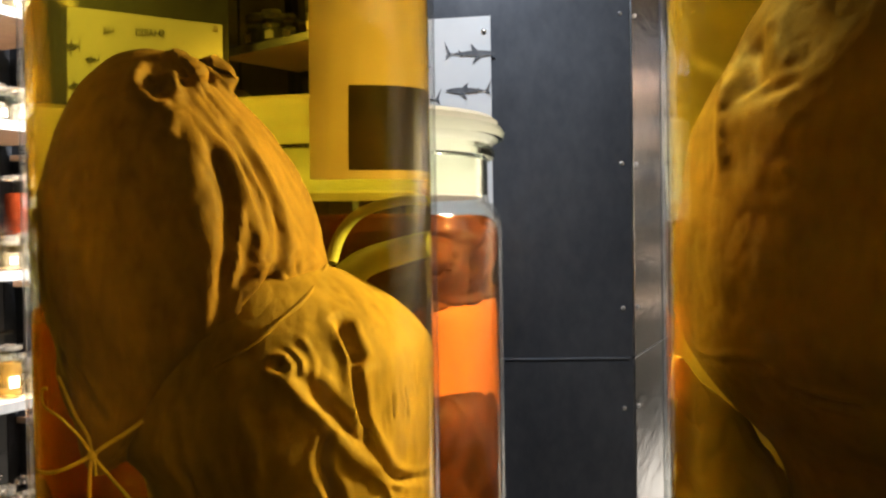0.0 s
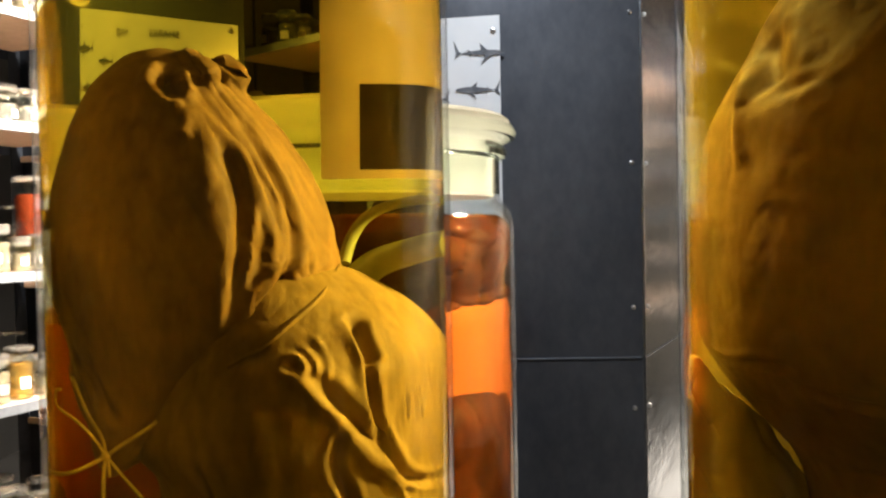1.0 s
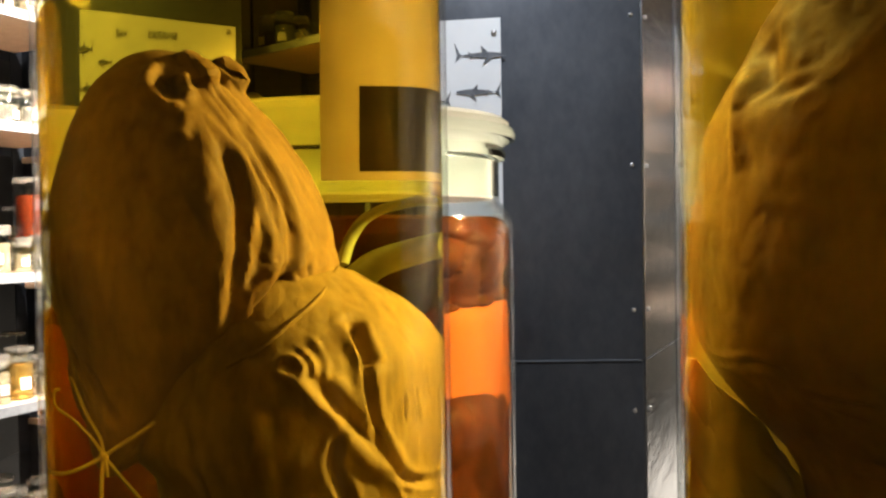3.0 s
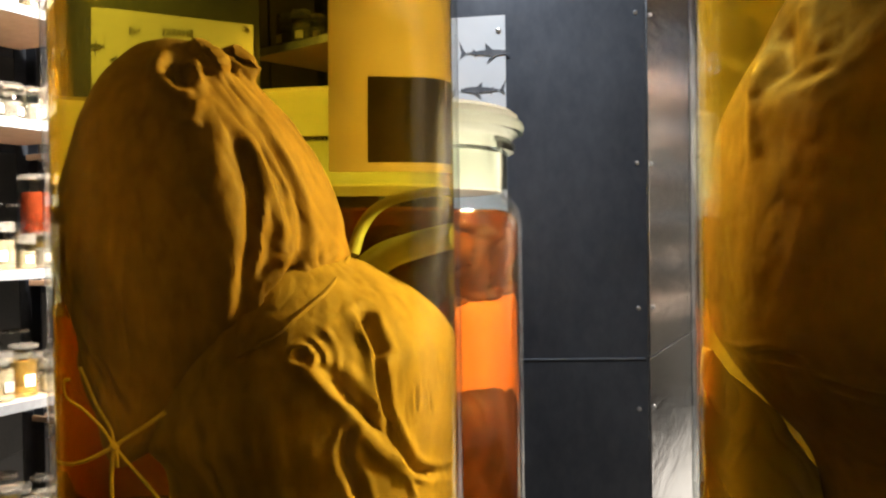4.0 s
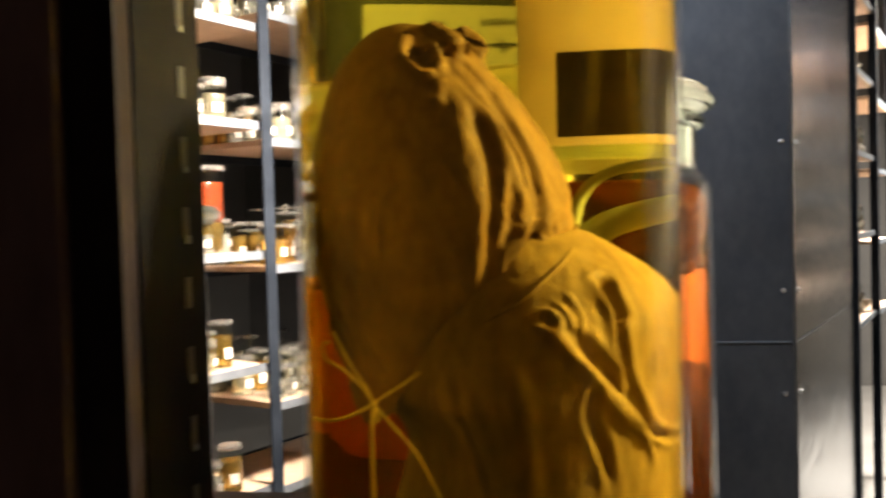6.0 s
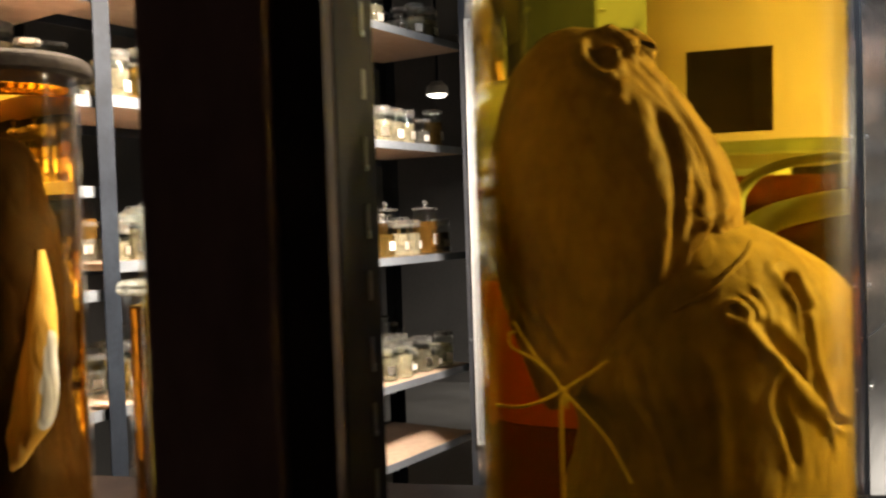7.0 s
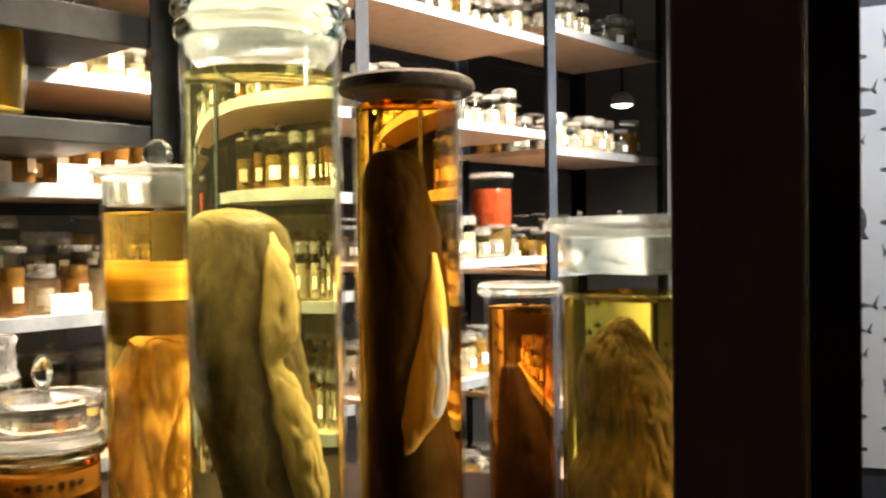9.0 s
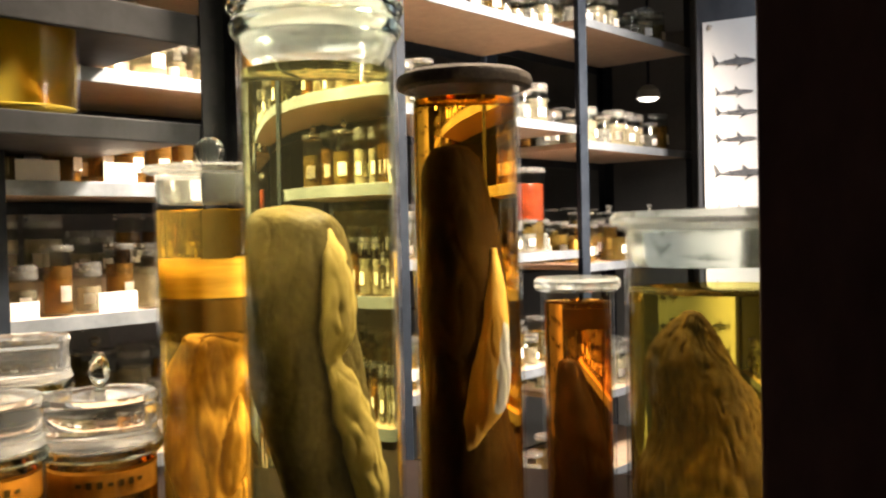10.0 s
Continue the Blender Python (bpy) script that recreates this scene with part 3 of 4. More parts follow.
def make_jar(name, at, R, height, fluid, level, label, fluid_label, neck=None, segs=96, taper=0.0):
    """A jar on the front shelf; level is the fluid's top over its base, taper how far its shoulder draws in."""
    j = thing(name, (at[0], at[1], EYE + SHELF), label, "specimen jar")
    part("glass_body", lathe(jar_shell(R, height, 0.004, neck), segs), WALL, j, "clear glass wall", True, False)
    ri = R - 0.0046
    part("fluid", lathe([(0, 0.0105), (ri - 0.003, 0.0105), (ri, 0.014), (ri, level - 0.001 - taper), (ri - 0.45 * taper, level - 0.001 - 0.25 * taper), (ri - 0.0015 - taper, level), (0, level - 0.0004)], segs), fluid, j, fluid_label, True, False)
    return j


def H(z):
    """Height over the front shelf of a place given over the eye line."""
    return z - SHELF


# the big yellow jar
yellow_jar = make_jar("specimen_jar", (-0.219, 0.595), 0.1395, 0.74, YELLOW, 0.66, "tall clear cylinder jar of yellow fluid with a folded tan specimen", "yellow preserving fluid")
yellow_jar_lid = part("lid", lathe([(0, 0.742), (0.146, 0.742), (0.148, 0.748), (0.148, 0.762), (0.144, 0.768), (0, 0.768)], 64), GLASS, yellow_jar, "thick glass lid", True, False)


def pleats(density, shear, depth, centre, width, seed):
    """Gathered cloth-like pleats that run down one side of a body."""
    def f(p, th):
        a = math.atan2(math.sin(th - centre), math.cos(th - centre))
        w = math.exp(-(a / width) ** 2)
        u = th * density + p.z * shear + 1.3 * noise.noise(Vector((th * 2, p.z * 22, seed)))
        return w * depth * (abs(math.sin(u)) ** 0.7 - 0.7) * (0.6 + 0.8 * abs(noise.noise(Vector((th * 1.5, p.z * 14, seed + 5)))))
    return f


def over(*points):
    """Points given over the eye line, as heights over the front shelf."""
    return [(x, y, H(z)) for x, y, z in points]


def folded_specimen():
    """The big specimen: a hooded head lobe drawn in by a seam over a draped, creased trunk."""
    head = loft(
        (
            (H(0.134), -0.045, -0.004, 0.003, 0.003), (H(0.130), -0.044, -0.004, 0.016, 0.016), (H(0.122), -0.041, -0.004, 0.027, 0.027), (H(0.106), -0.040, -0.004, 0.039, 0.038),
            (H(0.073), -0.035, -0.006, 0.055, 0.052), (H(0.036), -0.032, -0.008, 0.068, 0.063), (H(0.006), -0.030, -0.008, 0.074, 0.069), (H(-0.018), -0.028, -0.008, 0.074, 0.070),
            (H(-0.043), -0.030, -0.008, 0.066, 0.068), (H(-0.073), -0.036, -0.010, 0.054, 0.060), (H(-0.095), -0.043, -0.016, 0.041, 0.050), (H(-0.115), -0.052, -0.026, 0.027, 0.036),
            (H(-0.130), -0.062, -0.038, 0.013, 0.018), (H(-0.140), -0.066, -0.044, 0.003, 0.004),
        ),
        300, 300, (swell(14, 0.003, 3), swell(55, 0.0008, 1), pleats(9, 55, 0.0022, -0.65, 0.6, 3.0), pleats(21, 90, 0.0008, -0.6, 0.8, 8.0), ridges(60, (1.4, 1.4, 0.35), 0.0005, 9.0)))
    press(head, (
        (0.0080, 0.0045, over((-0.016, -0.044, 0.091), (-0.009, -0.061, 0.051), (-0.001, -0.071, 0.009), (-0.001, -0.071, -0.025), (-0.004, -0.064, -0.058))),
        (0.0045, 0.0050, over((-0.007, -0.047, 0.079), (0.013, -0.051, 0.043), (0.023, -0.053, 0.016), (0.024, -0.057, -0.009), (0.005, -0.062, -0.050))),
        (0.0035, -0.0035, over((-0.002, -0.052, 0.070), (0.008, -0.059, 0.034), (0.010, -0.068, 0.004), (0.002, -0.069, -0.042))),
        (0.0030, 0.0030, over((0.014, -0.055, 0.030), (0.014, -0.064, 0.000), (0.006, -0.068, -0.030))),
        (0.0035, -0.0040, over((0.004, -0.038, 0.080), (0.024, -0.038, 0.045), (0.033, -0.040, 0.015), (0.032, -0.048, -0.010), (0.012, -0.060, -0.046))),
        (0.0060, 0.0030, over((0.007, 0.003, 0.103), (0.025, 0.006, 0.069), (0.038, -0.004, 0.027), (0.044, -0.005, 0.000))),
        (0.0030, 0.0035, over((0.041, -0.029, 0.002), (0.019, -0.061, -0.016), (0.008, -0.064, -0.039), (-0.004, -0.060, -0.067))),
        (0.0026, -0.0035, over((0.044, -0.019, -0.005), (0.024, -0.055, -0.023), (0.011, -0.060, -0.045), (-0.001, -0.058, -0.068))),
    ))
    press(head, (
        (0.0042, 0.0055, over((-0.041, -0.032, 0.121), (-0.041, -0.042, 0.106), (-0.036, -0.047, 0.096), (-0.029, -0.049, 0.091), (-0.023, -0.046, 0.093))),
        (0.0045, 0.0050, over((-0.021, -0.048, 0.087), (-0.020, -0.053, 0.078), (-0.023, -0.058, 0.070))),
        (0.0050, -0.0085, over((-0.033, -0.038, 0.114), (-0.032, -0.044, 0.102))),
        (0.0036, 0.0060, over((-0.027, -0.036, 0.116), (-0.024, -0.041, 0.106), (-0.021, -0.045, 0.096))),
        (0.0048, 0.0080, over((-0.033, -0.024, 0.126), (-0.023, -0.024, 0.121), (-0.016, -0.028, 0.113), (-0.013, -0.031, 0.107))),
        (0.0045, 0.0100, over((-0.018, -0.008, 0.124), (-0.010, -0.006, 0.117), (-0.001, -0.013, 0.104))),
        (0.0035, -0.0070, over((-0.020, -0.034, 0.109), (-0.018, -0.036, 0.105))),
        (0.0030, -0.0060, over((-0.016, -0.016, 0.121), (-0.008, -0.022, 0.110))),
        (0.0040, 0.0030, over((-0.092, -0.014, -0.069), (-0.087, -0.018, -0.084), (-0.077, -0.040, -0.104), (-0.068, -0.050, -0.119))),
        (0.0035, -0.0030, over((-0.075, -0.050, -0.071), (-0.064, -0.055, -0.094), (-0.055, -0.057, -0.107))),
        (0.0035, -0.0025, over((-0.086, -0.034, -0.060), (-0.074, -0.048, -0.086), (-0.066, -0.052, -0.104))),
    ))
    trunk = loft(
        (
            (H(-0.004), 0.020, 0.0, 0.004, 0.004), (H(-0.010), 0.020, 0.0, 0.022, 0.028), (H(-0.018), 0.022, -0.002, 0.037, 0.046), (H(-0.041), 0.028, -0.004, 0.058, 0.068), (H(-0.060), 0.029, -0.004, 0.071, 0.078),
            (H(-0.079), 0.029, -0.004, 0.081, 0.087), (H(-0.121), 0.026, -0.004, 0.088, 0.093), (H(-0.159), 0.032, -0.002, 0.079, 0.090), (H(-0.26), 0.024, 0.0, 0.088, 0.093), (H(-0.36), 0.012, 0.0, 0.084, 0.086), (H(-0.402), 0.010, 0.0, 0.06, 0.06),
        ),
        320, 340, (swell(14, 0.0025, 8), swell(60, 0.0007, 2), pleats(17, -60, 0.0007, -0.5, 0.9, 4.0), ridges(45, (1.6, 1.6, 0.35), 0.0006, 6.0)))
    press(trunk, (
        (0.0026, 0.0026, over((0.035, -0.086, -0.069), (0.037, -0.084, -0.064), (0.043, -0.082, -0.063), (0.048, -0.084, -0.069), (0.049, -0.087, -0.076))),
        (0.0030, -0.0034, over((0.037, -0.085, -0.0655), (0.044, -0.085, -0.070))),
        (0.0022, 0.0022, over((0.045, -0.078, -0.057), (0.053, -0.081, -0.066), (0.056, -0.086, -0.076))),
        (0.0020, 0.0018, over((0.051, -0.073, -0.052), (0.060, -0.078, -0.064), (0.062, -0.084, -0.077))),
        (0.0050, 0.0050, over((0.038, -0.087, -0.071), (0.050, -0.089, -0.081), (0.066, -0.085, -0.097), (0.075, -0.080, -0.109), (0.087, -0.070, -0.128), (0.103, -0.042, -0.153))),
        (0.0048, -0.0060, over((0.056, -0.086, -0.080), (0.072, -0.080, -0.100), (0.085, -0.072, -0.118), (0.097, -0.056, -0.138))),
    ))
    press(trunk, (
        (0.0032, -0.0060, over((0.067, -0.058, -0.045), (0.076, -0.062, -0.060), (0.085, -0.069, -0.087), (0.089, -0.068, -0.110), (0.095, -0.061, -0.130), (0.103, -0.043, -0.149), (0.109, 0.018, -0.165))),
        (0.0040, -0.0080, over((0.070, -0.053, -0.043), (0.078, -0.059, -0.059), (0.084, -0.063, -0.072))),
        (0.0032, -0.0050, over((0.070, -0.083, -0.106), (0.066, -0.086, -0.127), (0.071, -0.082, -0.146), (0.078, -0.078, -0.175))),
        (0.0034, 0.0038, over((0.074, -0.081, -0.112), (0.082, -0.076, -0.126), (0.095, -0.058, -0.146), (0.102, -0.045, -0.170))),
        (0.0015, -0.0016, over((0.102, -0.046, -0.092), (0.103, -0.048, -0.112))),
        (0.0015, -0.0016, over((0.107, -0.034, -0.088), (0.109, -0.032, -0.113))),
        (0.0018, -0.0018, over((0.109, -0.018, -0.078), (0.111, -0.018, -0.100))),
        (0.0040, -0.0030, over((-0.020, -0.080, -0.100), (-0.010, -0.084, -0.140), (0.004, -0.086, -0.190))),
        (0.0060, 0.0030, over((0.020, -0.090, -0.090), (0.030, -0.092, -0.130), (0.030, -0.090, -0.190))),
    ))
    body = part("specimen", trunk, SKIN, yellow_jar, "folded tan preserved specimen with a hooded head", True)
    part("head", head, SHADEDSKIN, body, "smooth hooded head lobe with a puckered crown", True)


folded_specimen()
knot = over((-0.063, -0.082, -0.121))[0]
bm = tube(curve_points([knot] + over((-0.071, -0.080, -0.110), (-0.084, -0.074, -0.100), (-0.098, -0.066, -0.094), (-0.099, -0.064, -0.085), (-0.094, -0.068, -0.083))), 0.0011)
tube(curve_points([knot] + over((-0.055, -0.084, -0.115), (-0.043, -0.084, -0.107), (-0.034, -0.082, -0.100))), 0.0013, bm=bm)
tube(curve_points([knot] + over((-0.068, -0.062, -0.113), (-0.078, -0.046, -0.100), (-0.088, -0.024, -0.080))), 0.0011, bm=bm)
tube(curve_points([knot] + over((-0.0645, -0.084, -0.137), (-0.0645, -0.084, -0.160), (-0.064, -0.083, -0.22))), 0.0014, bm=bm)
tube(curve_points([knot] + over((-0.061, -0.085, -0.126), (-0.0605, -0.085, -0.133))), 0.0010, bm=bm)
tube(curve_points([knot] + over((-0.080, -0.080, -0.130), (-0.096, -0.074, -0.135), (-0.115, -0.062, -0.137))), 0.0013, bm=bm)
tube(curve_points([knot] + over((-0.052, -0.086, -0.133), (-0.036, -0.090, -0.152), (-0.022, -0.092, -0.180))), 0.0011, bm=bm)
bmesh.ops.create_icosphere(bm, subdivisions=2, radius=0.0032, matrix=Matrix.Translation(knot))
part("twine", bm, TWINE, yellow_jar, "knotted cotton twine", True)
bm = tube(curve_points(over((0.049, -0.006, -0.011), (0.050, -0.053, -0.029), (0.038, -0.0745, -0.044), (0.024, -0.081, -0.0565), (0.005, -0.083, -0.068))), 0.0013)
part("cord", bm, SKIN, yellow_jar, "thin seam cord round the specimen", True)
bm = tube(curve_points(over((0.044, 0.02, -0.010), (0.046, 0.03, 0.008), (0.054, 0.032, 0.022), (0.068, 0.031, 0.030), (0.088, 0.03, 0.034), (0.112, 0.02, 0.032))), 0.0034, 10)
wide_band = bmesh.new()
tube(curve_points(over((0.045, 0.02, -0.030), (0.058, 0.03, -0.012), (0.078, 0.034, -0.003), (0.095, 0.03, 0.001), (0.114, 0.02, 0.002))), 0.0095, 14, wide_band)
part("flap", wide_band, FLAP, yellow_jar, "broad pale green skin band", True)
part("band", bm, FLAP, yellow_jar, "narrow pale green skin band", True)


def inside_label(name, r, a0, a1, z0, z1, material, parent, label):
    """A paper that lies curved against the inside of a jar."""
    bm = bmesh.new()
    n = 24
    cols = [radians(a0 + (a1 - a0) * i / n) for i in range(n + 1)]
    grid = [[bm.verts.new(((r + e) * math.cos(a), (r + e) * math.sin(a), z)) for a in cols] for e, z in ((0, z0), (0, z1), (0.0005, z1), (0.0005, z0))]
    for lo, hi in zip(grid, grid[1:] + grid[:1]):
        for i in range(n):
            bm.faces.new((lo[i], lo[i + 1], hi[i + 1], hi[i]))
    for i in (0, n):
        bm.faces.new([row[i] for row in grid])
    bmesh.ops.recalc_face_normals(bm, faces=bm.faces[:])
    return part(name, bm, material, parent, label)


sheet = inside_label("paper_label", 0.130, 88.5, 40, H(0.053), H(0.22), TANPAPER, yellow_jar, "tan paper sheet inside the back of the jar")
inside_label("dark_panel", 0.1292, 80, 62, H(0.060), H(0.127), DARKPRINT, sheet, "dark printed panel")

# the second yellow jar
second_jar = make_jar("specimen_jar", (0.191, 0.465), 0.14, 0.60, YELLOW, 0.60, "tall clear shouldered jar of yellow fluid with a pale tan specimen", "yellow preserving fluid",
                      [(0.14, 0.57), (0.136, 0.60), (0.124, 0.615), (0.124, 0.66)])
bm = loft(
    (
        (H(0.180), 0.020, 0.0, 0.020, 0.020), (H(0.170), 0.012, 0.0, 0.045, 0.045), (H(0.140), 0.004, 0.0, 0.062, 0.060), (H(0.113), 0.0, 0.0, 0.071, 0.071), (H(0.073), 0.0, 0.0, 0.089, 0.089), (H(0.042), 0.0, 0.0, 0.094, 0.094),
        (H(0.011), 0.0, 0.0, 0.097, 0.097), (H(-0.020), 0.0, 0.0, 0.0975, 0.0975), (H(-0.051), 0.0, 0.0, 0.096, 0.096), (H(-0.069), 0.004, 0.0, 0.093, 0.093), (H(-0.093), 0.015, 0.0, 0.088, 0.088), (H(-0.128), 0.030, 0.0, 0.078, 0.080),
        (H(-0.200), 0.034, 0.0, 0.080, 0.085), (H(-0.320), 0.020, 0.0, 0.080, 0.080), (H(-0.404), 0.010, 0.0, 0.050, 0.050)),
    300, 300, (swell(11, 0.003, 5), swell(45, 0.0009, 6), ridges(70, (1, 1, 0.7), 0.0005, 3.0)))
press(bm, (
    (0.0090, -0.0060, over((-0.070, 0.012, 0.112), (-0.078, -0.004, 0.096), (-0.084, -0.014, 0.082))),
    (0.0060, 0.0035, over((-0.080, 0.010, 0.092), (-0.090, 0.004, 0.068), (-0.094, -0.004, 0.040))),
    (0.0034, -0.0022, over((-0.083, -0.022, 0.078), (-0.076, -0.044, 0.086), (-0.062, -0.056, 0.104), (-0.046, -0.058, 0.128))),
    (0.0024, -0.0036, over((-0.087, 0.026, -0.064), (-0.091, -0.009, -0.061), (-0.086, -0.033, -0.062))),
    (0.0026, -0.0036, over((-0.080, -0.036, -0.071), (-0.070, -0.051, -0.075), (-0.058, -0.064, -0.076))),
    (0.0028, -0.0040, over((-0.055, -0.014, -0.117), (-0.046, -0.042, -0.115), (-0.030, -0.060, -0.118))),
))
part("specimen", bm, MIDHIDE, second_jar, "smooth folded brown preserved specimen", True)
# Added crumpled yellow sheet, low at the specimen's left.
bm = loft(((H(-0.066), -0.098, 0.040, 0.004, 0.006), (H(-0.080), -0.092, 0.042, 0.016, 0.008), (H(-0.110), -0.080, 0.040, 0.030, 0.009), (H(-0.150), -0.066, 0.036, 0.040, 0.009), (H(-0.220), -0.050, 0.030, 0.048, 0.009), (H(-0.330), -0.040, 0.03, 0.050, 0.009), (H(-0.400), -0.040, 0.03, 0.040, 0.006)), 120, 140,
          (swell(26, 0.008, 4), ridges(26, (1, 1, 0.8), 0.006, 2.0), ridges(70, (1, 1, 0.5), 0.002, 5.0)))
part("added_sheet", bm, YELLOWSHEET, second_jar, "added crumpled yellow sheet beside the specimen", True)

# the orange stoppered bottle
orange = make_jar("specimen_bottle", (-0.176, 0.890), 0.155, 0.45, ORANGE, H(0.026), "stoppered glass bottle of clear orange fluid with dark tissue", "orange preserving fluid",
                  [(0.1550, H(0.008)), (0.1545, H(0.018)), (0.1520, H(0.028)), (0.1470, H(0.036)), (0.1420, H(0.040)), (0.1410, H(0.046)), (0.1410, H(0.081))], taper=0.012)
part("neck", lathe([(0.1405, H(0.046)), (0.1405, H(0.081)), (0.1475, H(0.084)), (0.1490, H(0.090)), (0.1450, H(0.096)), (0.1475, H(0.099)), (0.1570, H(0.103)), (0.1590, H(0.109)), (0.1560, H(0.114)), (0.1350, H(0.114)), (0.1350, H(0.046)), (0.1405, H(0.046))], 72), GLASS, orange, "thick glass neck with a rolled rim", True, False)
part("stopper", lathe([(0, H(0.044)), (0.1340, H(0.044)), (0.1345, H(0.098)), (0.1470, H(0.116)), (0.1520, H(0.120)), (0.1470, H(0.124)), (0, H(0.124))], 72), WHITEGLASS, orange, "white ground-glass stopper", True, False)
bm = loft(((H(0.020), 0, 0, 0.004, 0.004), (H(0.016), 0, 0, 0.0861, 0.0861), (H(0.0), 0, 0, 0.1156, 0.1107), (H(-0.03), 0.004, 0, 0.1107, 0.1107), (H(-0.055), 0, 0, 0.1082, 0.1046), (H(-0.07), 0, 0, 0.1046, 0.0984), (H(-0.074), 0, 0, 0.01, 0.01)), 140, 90,
          (swell(30, 0.008, 2), ridges(26, (1, 1, 1), 0.007, 3.0)))
loft(((H(-0.140), 0, 0, 0.006, 0.006), (H(-0.150), 0.0369, -0.03, 0.0738, 0.0738), (H(-0.22), 0.01, -0.01, 0.1132, 0.1132), (H(-0.34), 0, 0, 0.1156, 0.1156), (H(-0.40), 0, 0, 0.0861, 0.0861)), 140, 90, (swell(24, 0.007, 4), ridges(34, (1, 1, 0.5), 0.003, 5.0)), bm)
part("specimen", bm, LIVER, orange, "dark shredded tissue", True)
# Solid orange body, added for the bright even band of the fluid.
bm = loft(((H(-0.065), 0, 0, 0.0615, 0.0615), (H(-0.07), 0, 0, 0.1082, 0.1082), (H(-0.12), 0, 0, 0.1132, 0.1132), (H(-0.21), 0, 0, 0.1132, 0.1132), (H(-0.25), 0, 0, 0.0984, 0.0984)), 100, 40, (ridges(30, (1.5, 1.5, 0.15), 0.002, 5.0),))
part("fluid_fill", bm, ORANGEFILL, orange, "added orange body for the evenly bright fluid", True)


def flat_lid(R, z0, z1, parent, material=GLASS, label="thick glass lid"):
    e = min(0.004, (z1 - z0) / 3)
    return part("lid", lathe([(0, z0), (R - e, z0), (R, z0 + e), (R, z1 - e), (R - e, z1), (0, z1)], 72), material, parent, label, True, False)


# the pale green jar
green = make_jar("specimen_jar", (-1.065, 0.749), 0.0975, 0.66, GREENISH, H(0.197), "tall clear jar of pale green fluid with an olive specimen", "pale green fluid",
                 [(0.0975, H(0.235)), (0.098, H(0.25))])
part("rim", lathe([(0.0935, H(0.236)), (0.099, H(0.236)), (0.104, H(0.243)), (0.1055, H(0.252)), (0.102, H(0.258)), (0.104, H(0.266)), (0.108, H(0.272)), (0.106, H(0.280)), (0.098, H(0.282)), (0.0935, H(0.278)), (0.0935, H(0.236))], 80), GLASS, green, "rolled glass rim", True, False)
part("stopper", lathe([(0, H(0.212)), (0.05, H(0.206)), (0.078, H(0.209)), (0.090, H(0.222)), (0.0925, H(0.24)), (0.0925, H(0.28)), (0.105, H(0.288)), (0.107, H(0.297)), (0.103, H(0.304)), (0, H(0.308))], 80), FROST, green, "ground-glass stopper", True, False)
bm = loft(
    (
        (H(0.036), -0.030, -0.01, 0.004, 0.004), (H(0.030), -0.028, -0.01, 0.028, 0.032), (H(0.008), -0.025, -0.01, 0.045, 0.05), (H(-0.05), -0.023, -0.008, 0.051, 0.056),
        (H(-0.12), -0.022, -0.005, 0.052, 0.06), (H(-0.20), -0.016, 0.0, 0.051, 0.06), (H(-0.27), -0.004, 0.0, 0.046, 0.055), (H(-0.34), 0.01, 0.0, 0.042, 0.05), (H(-0.40), 0.012, 0.0, 0.03, 0.03)),
    130, 170, (swell(24, 0.004, 7), ridges(30, (1, 1, 0.5), 0.002, 2.0), ridges(120, (0.8, 0.8, 1.2), 0.0009, 5.0)))
part("specimen", bm, PALE, green, "smooth olive preserved specimen", True)
bm = loft(((H(0.008), 0.014, -0.014, 0.003, 0.004), (H(-0.03), 0.021, -0.016, 0.009, 0.022), (H(-0.08), 0.025, -0.019, 0.012, 0.030), (H(-0.12), 0.024, -0.022, 0.012, 0.030), (H(-0.145), 0.021, -0.022, 0.009, 0.022), (H(-0.165), 0.026, -0.020, 0.010, 0.022),
      (H(-0.21), 0.036, -0.018, 0.017, 0.026), (H(-0.27), 0.050, -0.012, 0.018, 0.026), (H(-0.32), 0.054, -0.006, 0.015, 0.022), (H(-0.36), 0.055, 0, 0.006, 0.01)), 70, 120, (swell(50, 0.004, 3), ridges(60, (1, 1, 0.5), 0.003, 8.0)))
part("fin", bm, PALEFIN, green, "yellowish fin fold", True)

# the tall amber jar
amber = make_jar("specimen_jar", (-0.880, 0.759), 0.0645, H(0.165), AMBER, H(0.152), "slim tall jar of amber fluid with a dark cloth-sealed lid", "amber preserving fluid")
part("seal", lathe([(0, H(0.168)), (0.066, H(0.165)), (0.070, H(0.163)), (0.078, H(0.166)), (0.080, H(0.172)), (0.078, H(0.179)), (0.070, H(0.184)), (0.03, H(0.187)), (0, H(0.187))], 80), SEAL, amber, "dark cloth-covered lid", True)
bm = loft(
    ((H(0.100), -0.012, -0.006, 0.004, 0.004), (H(0.094), -0.012, -0.006, 0.017, 0.02), (H(0.07), -0.011, -0.006, 0.027, 0.03), (H(0.01), -0.007, -0.006, 0.035, 0.038), (H(-0.07), -0.003, -0.004, 0.040, 0.042),
     (H(-0.13), -0.003, -0.002, 0.039, 0.044), (H(-0.17), -0.008, 0, 0.033, 0.044), (H(-0.25), -0.004, 0, 0.040, 0.045), (H(-0.33), 0.0, 0, 0.042, 0.045), (H(-0.40), 0, 0, 0.03, 0.03)),
    110, 150, (swell(28, 0.003, 4), ridges(50, (1, 1, 0.5), 0.0014, 7.0)))
part("specimen", bm, DARKSKIN, amber, "dark brown tapering preserved specimen", True)
